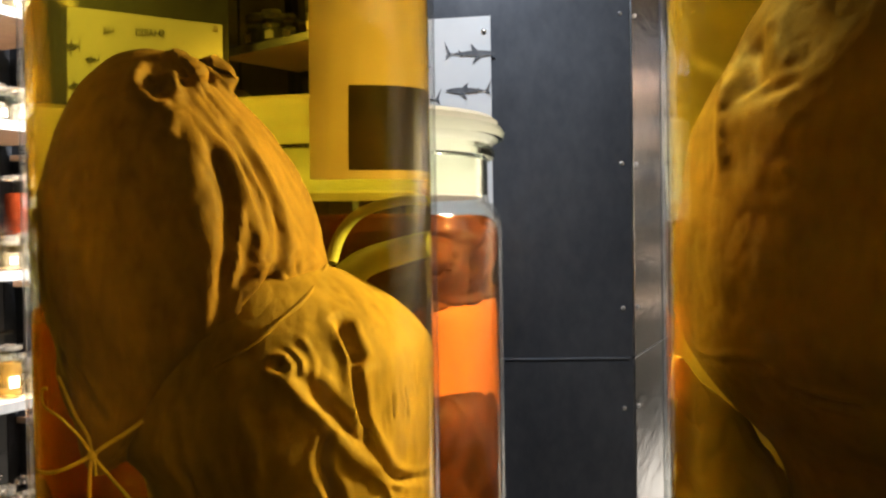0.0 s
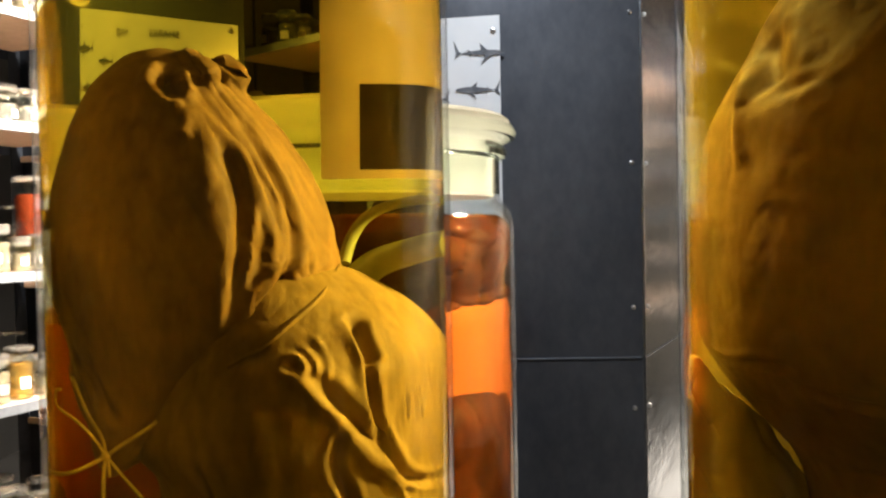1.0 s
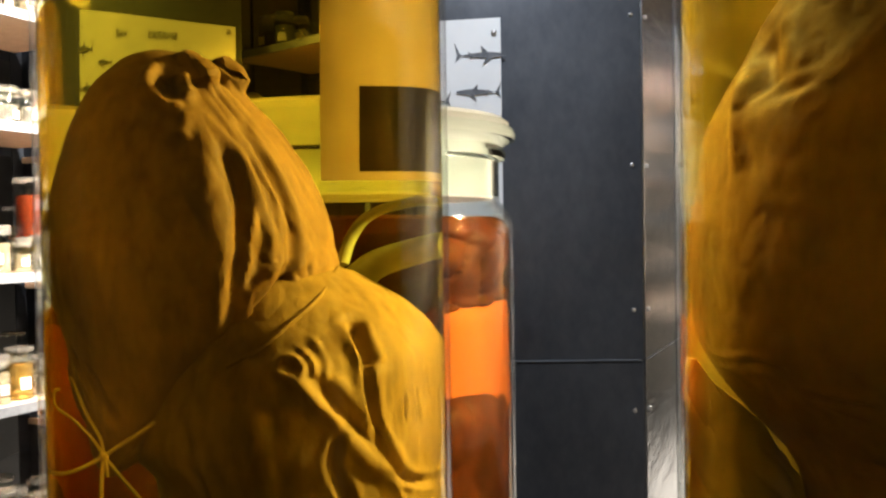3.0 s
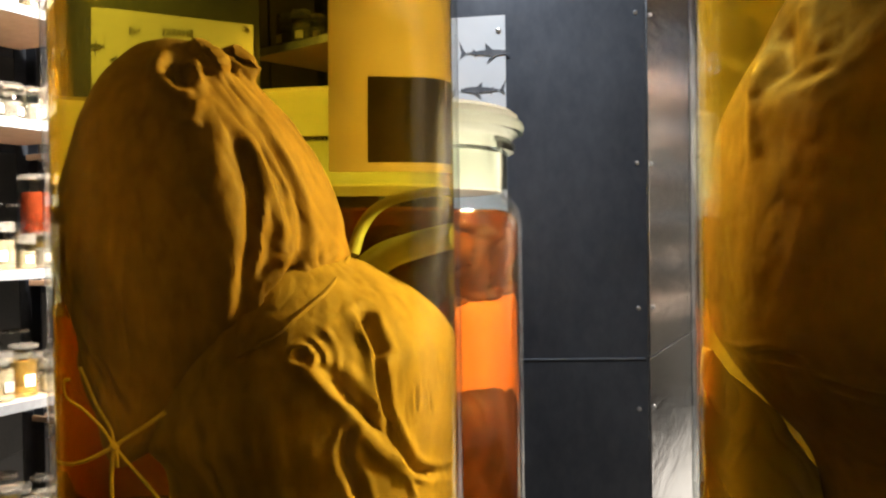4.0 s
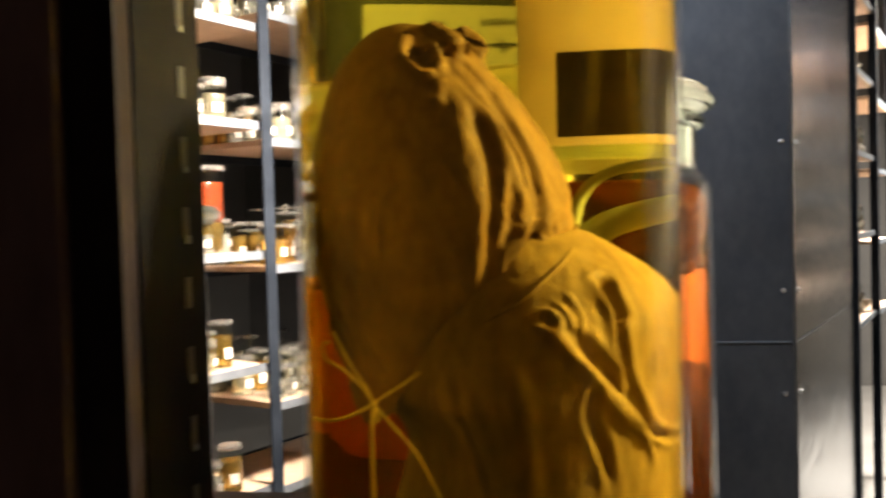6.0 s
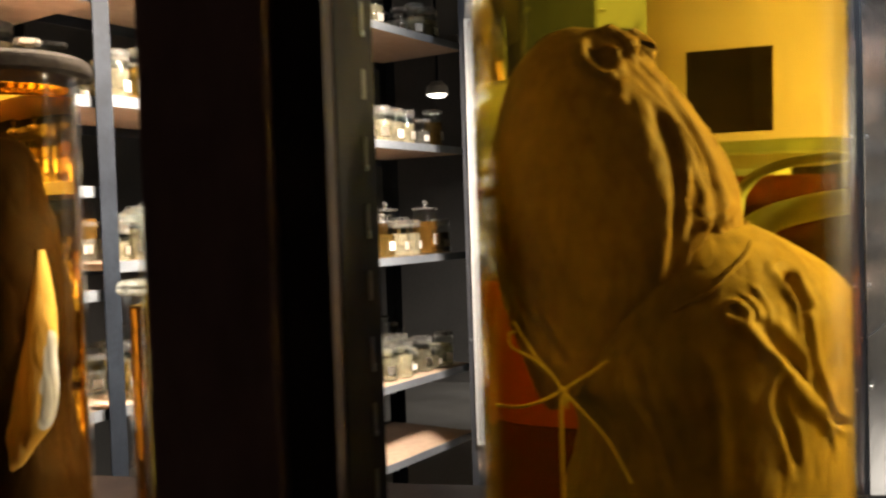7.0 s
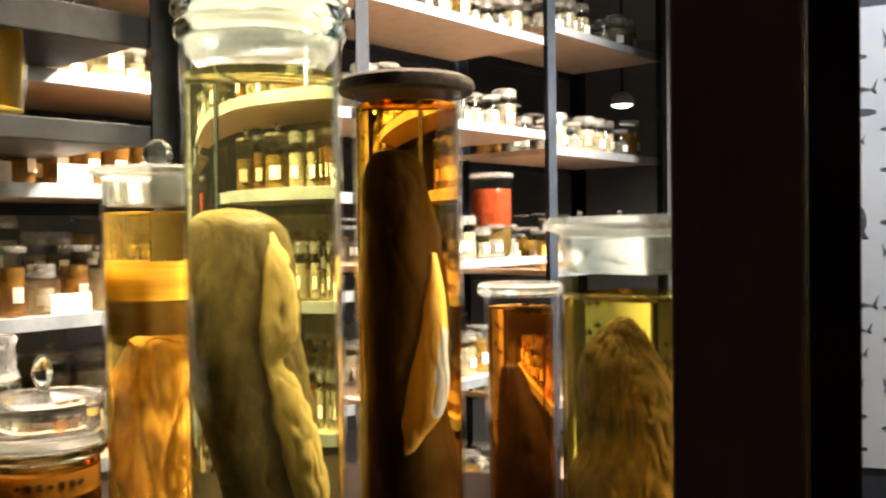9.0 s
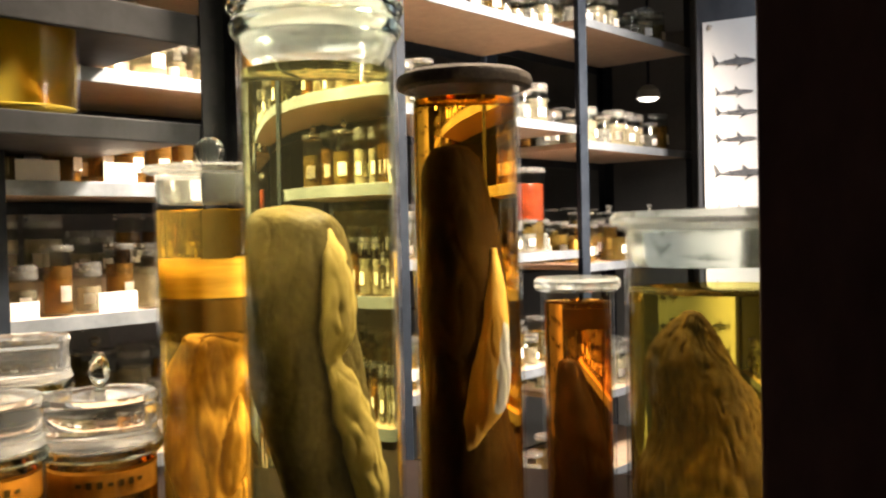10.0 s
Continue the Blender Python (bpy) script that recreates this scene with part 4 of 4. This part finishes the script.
bm = loft(((H(-0.02), 0.032, -0.016, 0.003, 0.004), (H(-0.07), 0.036, -0.022, 0.012, 0.011), (H(-0.12), 0.036, -0.027, 0.019, 0.012), (H(-0.17), 0.033, -0.031, 0.024, 0.012), (H(-0.20), 0.026, -0.034, 0.025, 0.011), (H(-0.228), 0.012, -0.036, 0.016, 0.008), (H(-0.26), -0.001, -0.037, 0.007, 0.005), (H(-0.275), -0.004, -0.036, 0.002, 0.003)), 90, 110,
          (swell(40, 0.002, 2), ridges(70, (1, 1, 0.25), 0.0012, 4.0)))
part("fin", bm, CREAM, amber, "cream-coloured fin flap", True)

# the ball-stoppered jar
ball_jar = make_jar("specimen_jar", (-1.269, 0.822), 0.0775, H(0.05), GOLD, H(0.036), "amber specimen jar with a ball-knob glass lid and dark label", "amber preserving fluid",
                    [(0.0775, H(0.042)), (0.074, H(0.05)), (0.074, H(0.082))])
part("stopper", lathe([(0, H(0.042)), (0.068, H(0.044)), (0.072, H(0.05)), (0.0735, H(0.083)), (0.090, H(0.088)), (0.093, H(0.092)), (0.088, H(0.096)), (0.03, H(0.097)), (0, H(0.098))], 80), FROST, ball_jar, "ground-glass stopper lid", True, False)
bm = lathe([(0, H(0.096)), (0.011, H(0.096)), (0.009, H(0.101))] + [(0.0205 * math.sin(a), H(0.116) - 0.0205 * math.cos(a)) for a in np.linspace(0.5, math.pi - 0.02, 18)] + [(0, H(0.1366))], 40)
part("knob", bm, GLASS, ball_jar, "glass ball knob", True, False)
bm = lathe([(0.0655, H(-0.084)), (0.0655, H(-0.127)), (0.0645, H(-0.127)), (0.0645, H(-0.084)), (0.0655, H(-0.084))], 80)
part("paper_ring", lathe([(0.0655, H(-0.030)), (0.0655, H(-0.0815)), (0.0645, H(-0.0815)), (0.0645, H(-0.030)), (0.0655, H(-0.030))], 80), OLDPAPER, ball_jar, "yellowed paper ring inside the jar", True)
part("label_band", bm, LABELINK, ball_jar, "dark paper label inside the jar", True)
bm = loft(((H(-0.130), 0, 0, 0.02, 0.02), (H(-0.15), 0, 0, 0.042, 0.045), (H(-0.22), 0, 0, 0.052, 0.05), (H(-0.32), 0.0, 0, 0.052, 0.05), (H(-0.40), 0, 0, 0.04, 0.04)), 120, 110,
          (swell(24, 0.008, 3), ridges(18, (1.5, 1.5, 0.35), 0.008, 2.0, 2.4), ridges(60, (1.4, 1.4, 0.3), 0.002, 4.0)))
part("specimen", bm, FLESH, ball_jar, "ragged amber-coloured preserved specimen", True)

# the small amber jar
small = make_jar("specimen_jar", (-0.771, 0.865), 0.0458, H(-0.078), ORANGE, H(-0.091), "small amber jar with a flat glass lid and dark specimen", "orange preserving fluid")
flat_lid(0.054, H(-0.077), H(-0.061), small, FROST, "ground-glass disc lid")
part("label_card", box((0.044, 0.002, 0.026), (0.006, 0.028, H(-0.115))), LABELINK, small, "dark paper label inside the jar")
bm = loft(((H(-0.162), -0.01, 0, 0.003, 0.003), (H(-0.17), -0.009, 0, 0.010, 0.012), (H(-0.21), -0.005, 0, 0.017, 0.02), (H(-0.28), 0.002, 0, 0.026, 0.026), (H(-0.36), 0.004, 0, 0.029, 0.028), (H(-0.40), 0, 0, 0.02, 0.02)), 80, 100,
          (swell(40, 0.002, 4), ridges(70, (1, 1, 0.5), 0.001, 7.0)))
part("specimen", bm, DARKSKIN, small, "dark pointed preserved specimen", True)

# the wide jar
wide = make_jar("specimen_jar", (-0.589, 0.689), 0.100, H(-0.04), STRAW, H(-0.062), "wide clear jar of straw-yellow fluid with a mottled specimen", "straw-yellow fluid",
                [(0.100, H(-0.05)), (0.098, H(-0.035)), (0.098, H(0.0))])
part("stopper", lathe([(0, H(-0.040)), (0.088, H(-0.038)), (0.094, H(-0.03)), (0.096, H(-0.002)), (0.112, H(0.004)), (0.114, H(0.010)), (0.108, H(0.016)), (0.06, H(0.018)), (0, H(0.018))], 80), FROST, wide, "ground-glass stopper lid", True, False)
bm = loft(((H(-0.082), -0.026, 0, 0.002, 0.002), (H(-0.088), -0.026, 0, 0.010, 0.012), (H(-0.12), -0.028, 0, 0.028, 0.03), (H(-0.17), -0.016, 0, 0.042, 0.045), (H(-0.20), -0.012, 0, 0.046, 0.05), (H(-0.26), -0.006, 0, 0.062, 0.06), (H(-0.34), 0, 0, 0.07, 0.066), (H(-0.40), 0, 0, 0.05, 0.05)), 130, 130,
          (swell(16, 0.006, 5), swell(60, 0.002, 1), ridges(24, (1.2, 1.2, 0.5), 0.003, 3.0, 2.5), ridges(130, (1, 1, 0.22), 0.0022, 6.0)))
part("specimen", bm, FURRY, wide, "mottled brown furry preserved specimen", True)

# squat jars with glass knobs


def squat_jar(at, R, top, fluid, label, knob=True):
    j = make_jar("squat_jar", at, R, H(top) - 0.07, fluid, H(top) - 0.088, label, "dark amber fluid", [(R, H(top) - 0.085), (R - 0.003, H(top) - 0.08), (R - 0.006, H(top) - 0.07)])
    part("flange", lathe([(R - 0.008, H(top) - 0.079), (R + 0.002, H(top) - 0.079), (R + 0.005, H(top) - 0.074), (R + 0.002, H(top) - 0.068), (R - 0.008, H(top) - 0.068), (R - 0.008, H(top) - 0.079)], 72), GLASS, j, "ground glass flange", True, False)
    part("lid", lathe([(0, H(top) - 0.058), (R - 0.01, H(top) - 0.06), (R - 0.002, H(top) - 0.066), (R + 0.002, H(top) - 0.062), (R - 0.002, H(top) - 0.05), (R - 0.004, H(top) - 0.018), (R, H(top) - 0.008), (R - 0.003, H(top) - 0.002), (R - 0.02, H(top) - 0.004), (0.014, H(top) + 0.002), (0, H(top) + 0.002)], 72), CLEARLID, j, "domed glass lid", True, False)
    part("paper_label", lathe([(R - 0.0065, H(top) - 0.125), (R - 0.0065, H(top) - 0.094), (R - 0.0075, H(top) - 0.094), (R - 0.0075, H(top) - 0.125), (R - 0.0065, H(top) - 0.125)], 60), BROWNPAPER, j, "browned paper label inside the jar", True)
    for n in range(7):
        th = radians(-75 + 11 * n)
        part("ink_bar", box((0.002, 0.007, 0.009 if n % 3 else 0.005), ((R - 0.0062) * math.cos(th), (R - 0.0062) * math.sin(th), H(top) - 0.107), rz=math.degrees(th)), TEXTINK, j)
    if knob == "loop":
        part("knob", tube([(0.022 * math.cos(a), 0, H(top) - 0.002 + 0.034 * math.sin(a)) for a in np.linspace(0, math.pi, 16)], 0.006, 12), GLASS, j, "glass loop handle", True, False)
    elif knob:
        part("knob", lathe([(0, H(top)), (0.008, H(top)), (0.006, H(top) + 0.006), (0.012, H(top) + 0.016), (0.0135, H(top) + 0.028), (0.011, H(top) + 0.042), (0.006, H(top) + 0.050), (0, H(top) + 0.052)], 32), GLASS, j, "pointed glass knob", True, False)
    b = loft(((0.012, 0, 0, R * 0.6, R * 0.6), (0.05, 0, 0, R * 0.66, R * 0.66), (H(top) - 0.12, 0, 0, R * 0.5, R * 0.55), (H(top) - 0.105, 0.01, 0, 0.01, 0.01)), 60, 40, (swell(40, 0.008, at[0]), ridges(40, (1, 1, 1), 0.006, 2.0)))
    part("specimen", b, DARKSKIN, j, "dark preserved specimen", True)
    return j


squat = squat_jar((-1.379, 0.718), 0.0735, -0.201, AMBER, "squat glass jar with a pointed knob lid and dark contents")
squat_jar((-1.452, 0.59), 0.0735, -0.187, AMBER, "squat glass jar with a looped lid beside its neighbour", "loop")
squat_jar((-1.545, 0.765), 0.060, -0.135, STRAW, "tall-lidded glass jar behind the squat jars", False)
def fluid_small(name, colour, clear=0.8):
    m, nt, p = base(name)
    info = nt.nodes.new("ShaderNodeObjectInfo")
    hsv = nt.nodes.new("ShaderNodeHueSaturation")
    mr = nt.nodes.new("ShaderNodeMapRange")
    mr.inputs["To Min"].default_value, mr.inputs["To Max"].default_value = 0.55, 1.25
    nt.links.new(info.outputs["Random"], mr.inputs["Value"])
    nt.links.new(mr.outputs[0], hsv.inputs["Value"])
    nt.links.new(ramp(nt, noise_tex(nt, 45.0, 4.0), ((0.3, tuple(c * 0.55 for c in colour)), (0.65, colour))), hsv.inputs["Color"])
    nt.links.new(hsv.outputs[0], p.inputs["Base Color"])
    p.inputs["Transmission Weight"].default_value = clear
    p.inputs["Roughness"].default_value = 0.12
    p.inputs["IOR"].default_value = 1.33
    return m


F_AMBER = fluid_small("small_amber_fluid", (0.93, 0.60, 0.15), 0.9)
F_BROWN = fluid_small("small_brown_fluid", (0.82, 0.42, 0.09), 0.9)
F_PALE = fluid_small("small_pale_fluid", (0.88, 0.80, 0.58))
F_CLEAR = fluid_small("small_clear_fluid", (0.92, 0.92, 0.86), 0.88)
F_RED = fluid_small("small_red_fluid", (0.32, 0.055, 0.018), 0.6)



# the yellow jar on the near rack's shelf
q = Vector((-1.300, 0.885, 0)) - ALONG * 0.245 + BACK * 0.08
shelf_jar = thing("specimen_jar", (q.x, q.y, EYE + 0.162), "clear jar of bright yellow fluid on the upper shelf", "specimen jar")
part("glass_body", lathe(jar_shell(0.075, 0.13), 64), WALL, shelf_jar, "clear glass wall", True, False)
part("fluid", lathe([(0, 0.0105), (0.07, 0.0105), (0.0705, 0.118), (0, 0.118)], 64), BRIGHT, shelf_jar, "amber preserving fluid", True, False)
bm = loft(((0.012, 0.045, -0.01, 0.010, 0.010), (0.03, 0.034, -0.02, 0.015, 0.014), (0.06, 0.006, -0.02, 0.019, 0.018), (0.09, -0.024, -0.012, 0.024, 0.022), (0.112, -0.036, 0, 0.014, 0.014)), 60, 60, (swell(50, 0.004, 3), ridges(60, (1, 1, 0.5), 0.002, 2.0)))
part("specimen", bm, MIDHIDE, shelf_jar, "curled amber specimen", True)

# ---------------------------------------------------------------- small jars on the racks


def small_jar(R, h, fill, fluid, lid, label, cat="specimen jar"):
    """A small jar for the racks; built once and copied."""
    j = thing("small_jar", (0, 0, 0), label, cat, "jars on the racks")
    nk = h * 0.86
    part("glass_body", lathe([(0, 0), (R - 0.002, 0), (R, 0.003), (R, nk - 0.008), (R * 0.86, nk), (R * 0.86, h - 0.004), (R * 0.80, h - 0.004), (R * 0.80, nk), (R - 0.003, nk - 0.010), (R - 0.003, 0.004), (0, 0.004)], 24), WALL, j, "", True, False)
    part("fluid", lathe([(0, 0.0045), (R - 0.0036, 0.0045), (R - 0.0036, fill * h), (0, fill * h)], 20), fluid, j, "", True)
    if lid == "flat":
        part("lid", lathe([(0, h - 0.003), (R * 0.98, h - 0.003), (R * 1.02, h), (R * 1.02, h + 0.006), (R * 0.97, h + 0.008), (0, h + 0.009)], 24), CLEARLID, j, "", True)
    elif lid == "cap":
        part("lid", lathe([(0, h + 0.012), (R * 0.9, h + 0.012), (R * 0.95, h + 0.009), (R * 0.95, h - 0.012), (R * 0.88, h - 0.012), (R * 0.88, h), (0, h)], 24), CLEARLID, j, "pressed glass cap", True)
    else:
        part("lid", lathe([(0, h - 0.002), (R * 0.9, h - 0.002), (R * 1.0, h + 0.002), (R * 0.95, h + 0.007), (0.008, h + 0.009), (0.006, h + 0.014), (0.011, h + 0.022), (0.008, h + 0.030), (0, h + 0.032)], 24), CLEARLID, j, "knobbed glass lid", True)
    bm = bmesh.new()
    n, w, z0, z1 = 8, 0.75, h * 0.22, h * 0.46
    lo = [bm.verts.new(((R + 0.0006) * math.cos(-w / 2 + w * i / n), (R + 0.0006) * math.sin(-w / 2 + w * i / n), z0)) for i in range(n + 1)]
    hi = [bm.verts.new((v.co.x, v.co.y, z1)) for v in lo]
    for i in range(n):
        bm.faces.new((lo[i], lo[i + 1], hi[i + 1], hi[i]))
    bmesh.ops.solidify(bm, geom=bm.faces[:], thickness=0.0006)
    part("paper_label", bm, CARD, j)
    return j


KINDS = [
    small_jar(0.030, 0.085, 0.62, F_CLEAR, "flat", "small clear jar with a pale label and flat glass lid"),
    small_jar(0.036, 0.105, 0.70, F_PALE, "cap", "small jar of pale fluid with a pressed glass cap"),
    small_jar(0.034, 0.120, 0.72, F_AMBER, "flat", "small jar of amber fluid with a flat glass lid"),
    small_jar(0.026, 0.110, 0.75, F_BROWN, "flat", "slim jar of brown fluid with a flat glass lid"),
    small_jar(0.042, 0.110, 0.66, F_AMBER, "knob", "wide jar of amber fluid with a knobbed lid"),
    small_jar(0.024, 0.075, 0.60, F_PALE, "cap", "little jar of pale fluid with a pressed glass cap"),
    small_jar(0.045, 0.150, 0.74, F_BROWN, "knob", "tall jar of brown fluid with a knobbed lid"),
]
RADII = [0.030, 0.036, 0.034, 0.026, 0.042, 0.024, 0.045]
HEIGHTS = [0.095, 0.12, 0.13, 0.12, 0.145, 0.09, 0.185]
used = [False] * len(KINDS)


def put_jar(k, p):
    m = pose(p.x, p.y, p.z, 0, 0, random.uniform(-60, 0))
    if used[k]:
        return copy_thing(KINDS[k], m)
    used[k] = True
    KINDS[k].matrix_basis = m
    return KINDS[k]


def fill_shelf(x0, a, b, z, room, kinds, depth=0.36, rows=2, seed=0, density=1.0, riser=0.0):
    rng = random.Random(seed)
    for r in range(rows):
        y = a + 0.035
        while y < b - 0.05:
            k = rng.choice(kinds)
            if HEIGHTS[k] > room - 0.01:
                k = 3 if room > 0.135 else 5
            R = RADII[k]
            y += R * 0.95
            if y + R > b - 0.025:
                break
            if rng.random() < density:
                put_jar(k, aisle(y, z - 0.0015 + (riser if r else 0.0), 0.06 + 0.125 * r + rng.uniform(0, 0.02), x0))
            y += R * 0.93 + rng.uniform(0.001, 0.004)


MIX_DARK, MIX_LIGHT = (2, 3, 1, 3, 4, 6), (0, 1, 5, 1, 0, 2)
for i, (a, b, tops) in enumerate(BAYS):
    for s, z in enumerate(tops):
        room = (tops[s - 1] - z) if s else 0.3
        if (i == 0 and z not in (0.28, 0.091)) or (z < -0.6 and i != 2) or z > 0.65:
            continue
        dark = (i <= 1) or (i == 2 and s in (0,)) or (i == 3 and s in (0, 3))
        lift = 0.055 if i == 1 and room > 0.2 else 0.0
        if lift:
            p = aisle((a + b) / 2, z - 0.002, 0.24)
            rb = thing("shelf_riser", (p.x, p.y, p.z), "plain chipboard riser block at the back of the shelf", "riser", "risers on the rack", RACK_YAW)
            part("block", box((0.14, (b - a) / 0.922 - 0.03, lift), (0, 0, lift / 2), 0.001), BOARD, rb)
        fill_shelf(-0.737, a if i else 0.45, b, z, room - 0.03 - lift, MIX_DARK if dark else MIX_LIGHT, rows=2 if i else 1, seed=10 * i + s, density=0.97, riser=lift)
for i, (a, b, tops) in enumerate(BAYS_RIGHT[:1]):
    for s, z in enumerate(tops):
        fill_shelf(RIGHT_X0, a, b, z, 0.3, MIX_LIGHT, rows=1, seed=90 + 10 * i + s, density=0.9)



def back_row(x0, a, b, z, room, tint, seed, back):
    """The crowd of jars at the back of a shelf, too many to tell apart."""
    rng = random.Random(seed)
    glass, fill, tops_ = bmesh.new(), bmesh.new(), bmesh.new()
    y = a + 0.03
    while y < b - 0.06:
        R = rng.uniform(0.022, 0.038)
        h = min(room, rng.uniform(0.09, 0.17))
        y += R * 0.95
        q = aisle(y, z - 0.002, back + rng.uniform(-0.015, 0.015), x0)
        lathe([(0, 0), (R, 0), (R, h * 0.86), (R * 0.86, h * 0.92), (R * 0.86, h)], 14, glass, q)
        lathe([(0, 0.004), (R - 0.003, 0.004), (R - 0.003, h * rng.uniform(0.55, 0.8)), (0, h * 0.6)], 12, fill, q)
        lathe([(0, h), (R * 0.95, h), (R * 1.0, h + 0.004), (R * 0.9, h + 0.009), (0, h + 0.010)], 14, tops_, q)
        y += R * 0.95 + rng.uniform(0.002, 0.01)
    ob = tagged(part("jar_crowd", glass, WALL, None, "", True, False), "close rows of small glass specimen jars at the back of a shelf", "jars", kind="stuff")
    part("fluid", fill, tint, ob, "", True)
    part("lid", tops_, CLEARLID, ob, "", True)


for i, (a, b, tops) in enumerate(BAYS[1:], 1):
    for s, z in enumerate(tops):
        room = ((tops[s - 1] - z) if s else 0.3) - 0.05
        if z > 0.65 or z < -0.6:
            continue
        back_row(-0.737, a, b, z + (0.055 if i == 1 and room > 0.17 else 0.0), room - (0.055 if i == 1 else 0), (F_AMBER, F_BROWN, F_AMBER, F_PALE)[(i + s) % 4], 300 + 10 * i + s, 0.295)

# the red jar on the long rack
rp = aisle(2.19, -0.069, 0.10)
red = thing("red_jar", (rp.x, rp.y, rp.z), "round glass jar of dull red fluid on the rack", "specimen jar")
part("glass_body", lathe(jar_shell(0.062, 0.22), 48), WALL, red, "", True, False)
part("fluid", lathe([(0, 0.086), (0.056, 0.086), (0.057, 0.09), (0.057, 0.186), (0.055, 0.19), (0, 0.19)], 40), F_RED, red, "dull red fluid", True)
part("base_fill", lathe([(0, 0.0105), (0.055, 0.0105), (0.057, 0.014), (0.057, 0.083), (0, 0.085)], 40), F_AMBER, red, "amber layer of small specimens", True)
part("lid", lathe([(0, 0.221), (0.064, 0.221), (0.066, 0.226), (0.06, 0.235), (0, 0.24)], 40), CLEARLID, red, "", True)

# cards and boxes on the far-left shelves


def card(y, z, w, h, back=0.012, lean=0):
    p = aisle(y, z, back)
    c = thing("shelf_card", (p.x, p.y, p.z), "blank white card standing at the shelf edge", "card", "cards on the shelves", RACK_YAW)
    part("sheet", box((0.0015, w, h), (0, 0, h / 2)), CARD, c)


for y, z, w, h in ((0.865, -0.126, 0.045, 0.028), (1.01, -0.126, 0.07, 0.034), (0.89, 0.092, 0.07, 0.035), (1.02, 0.092, 0.06, 0.035)):
    card(y, z, w, h)

# the spot lamp that hangs beyond the end of the long rack
GLOW = bpy.data.materials.new("lamp_lens")
GLOW.use_nodes = True
_g = GLOW.node_tree.nodes["Principled BSDF"]
_g.inputs["Emission Color"].default_value = (1.0, 0.93, 0.80, 1)
_g.inputs["Emission Strength"].default_value = 9.0
spot = thing("spot_lamp", (-0.935, 3.40, EYE + 0.50), "small white spot lamp hanging lit beyond the rack", "lamp")
part("housing", lathe([(0, 0.05), (0.02, 0.05), (0.042, 0.03), (0.046, 0.0), (0.044, -0.002), (0.04, 0.0), (0.038, 0.024), (0, 0.044)], 32), CARD, spot, "", True)
part("lens", lathe([(0, 0.002), (0.038, 0.004), (0.03, -0.008), (0, -0.014)], 32), GLOW, spot, "glowing lens", True)
part("rod", tube([(0, 0, 0.048), (0, 0, 0.6), (0, 0, 1.2)], 0.006, 10), STEEL, spot)
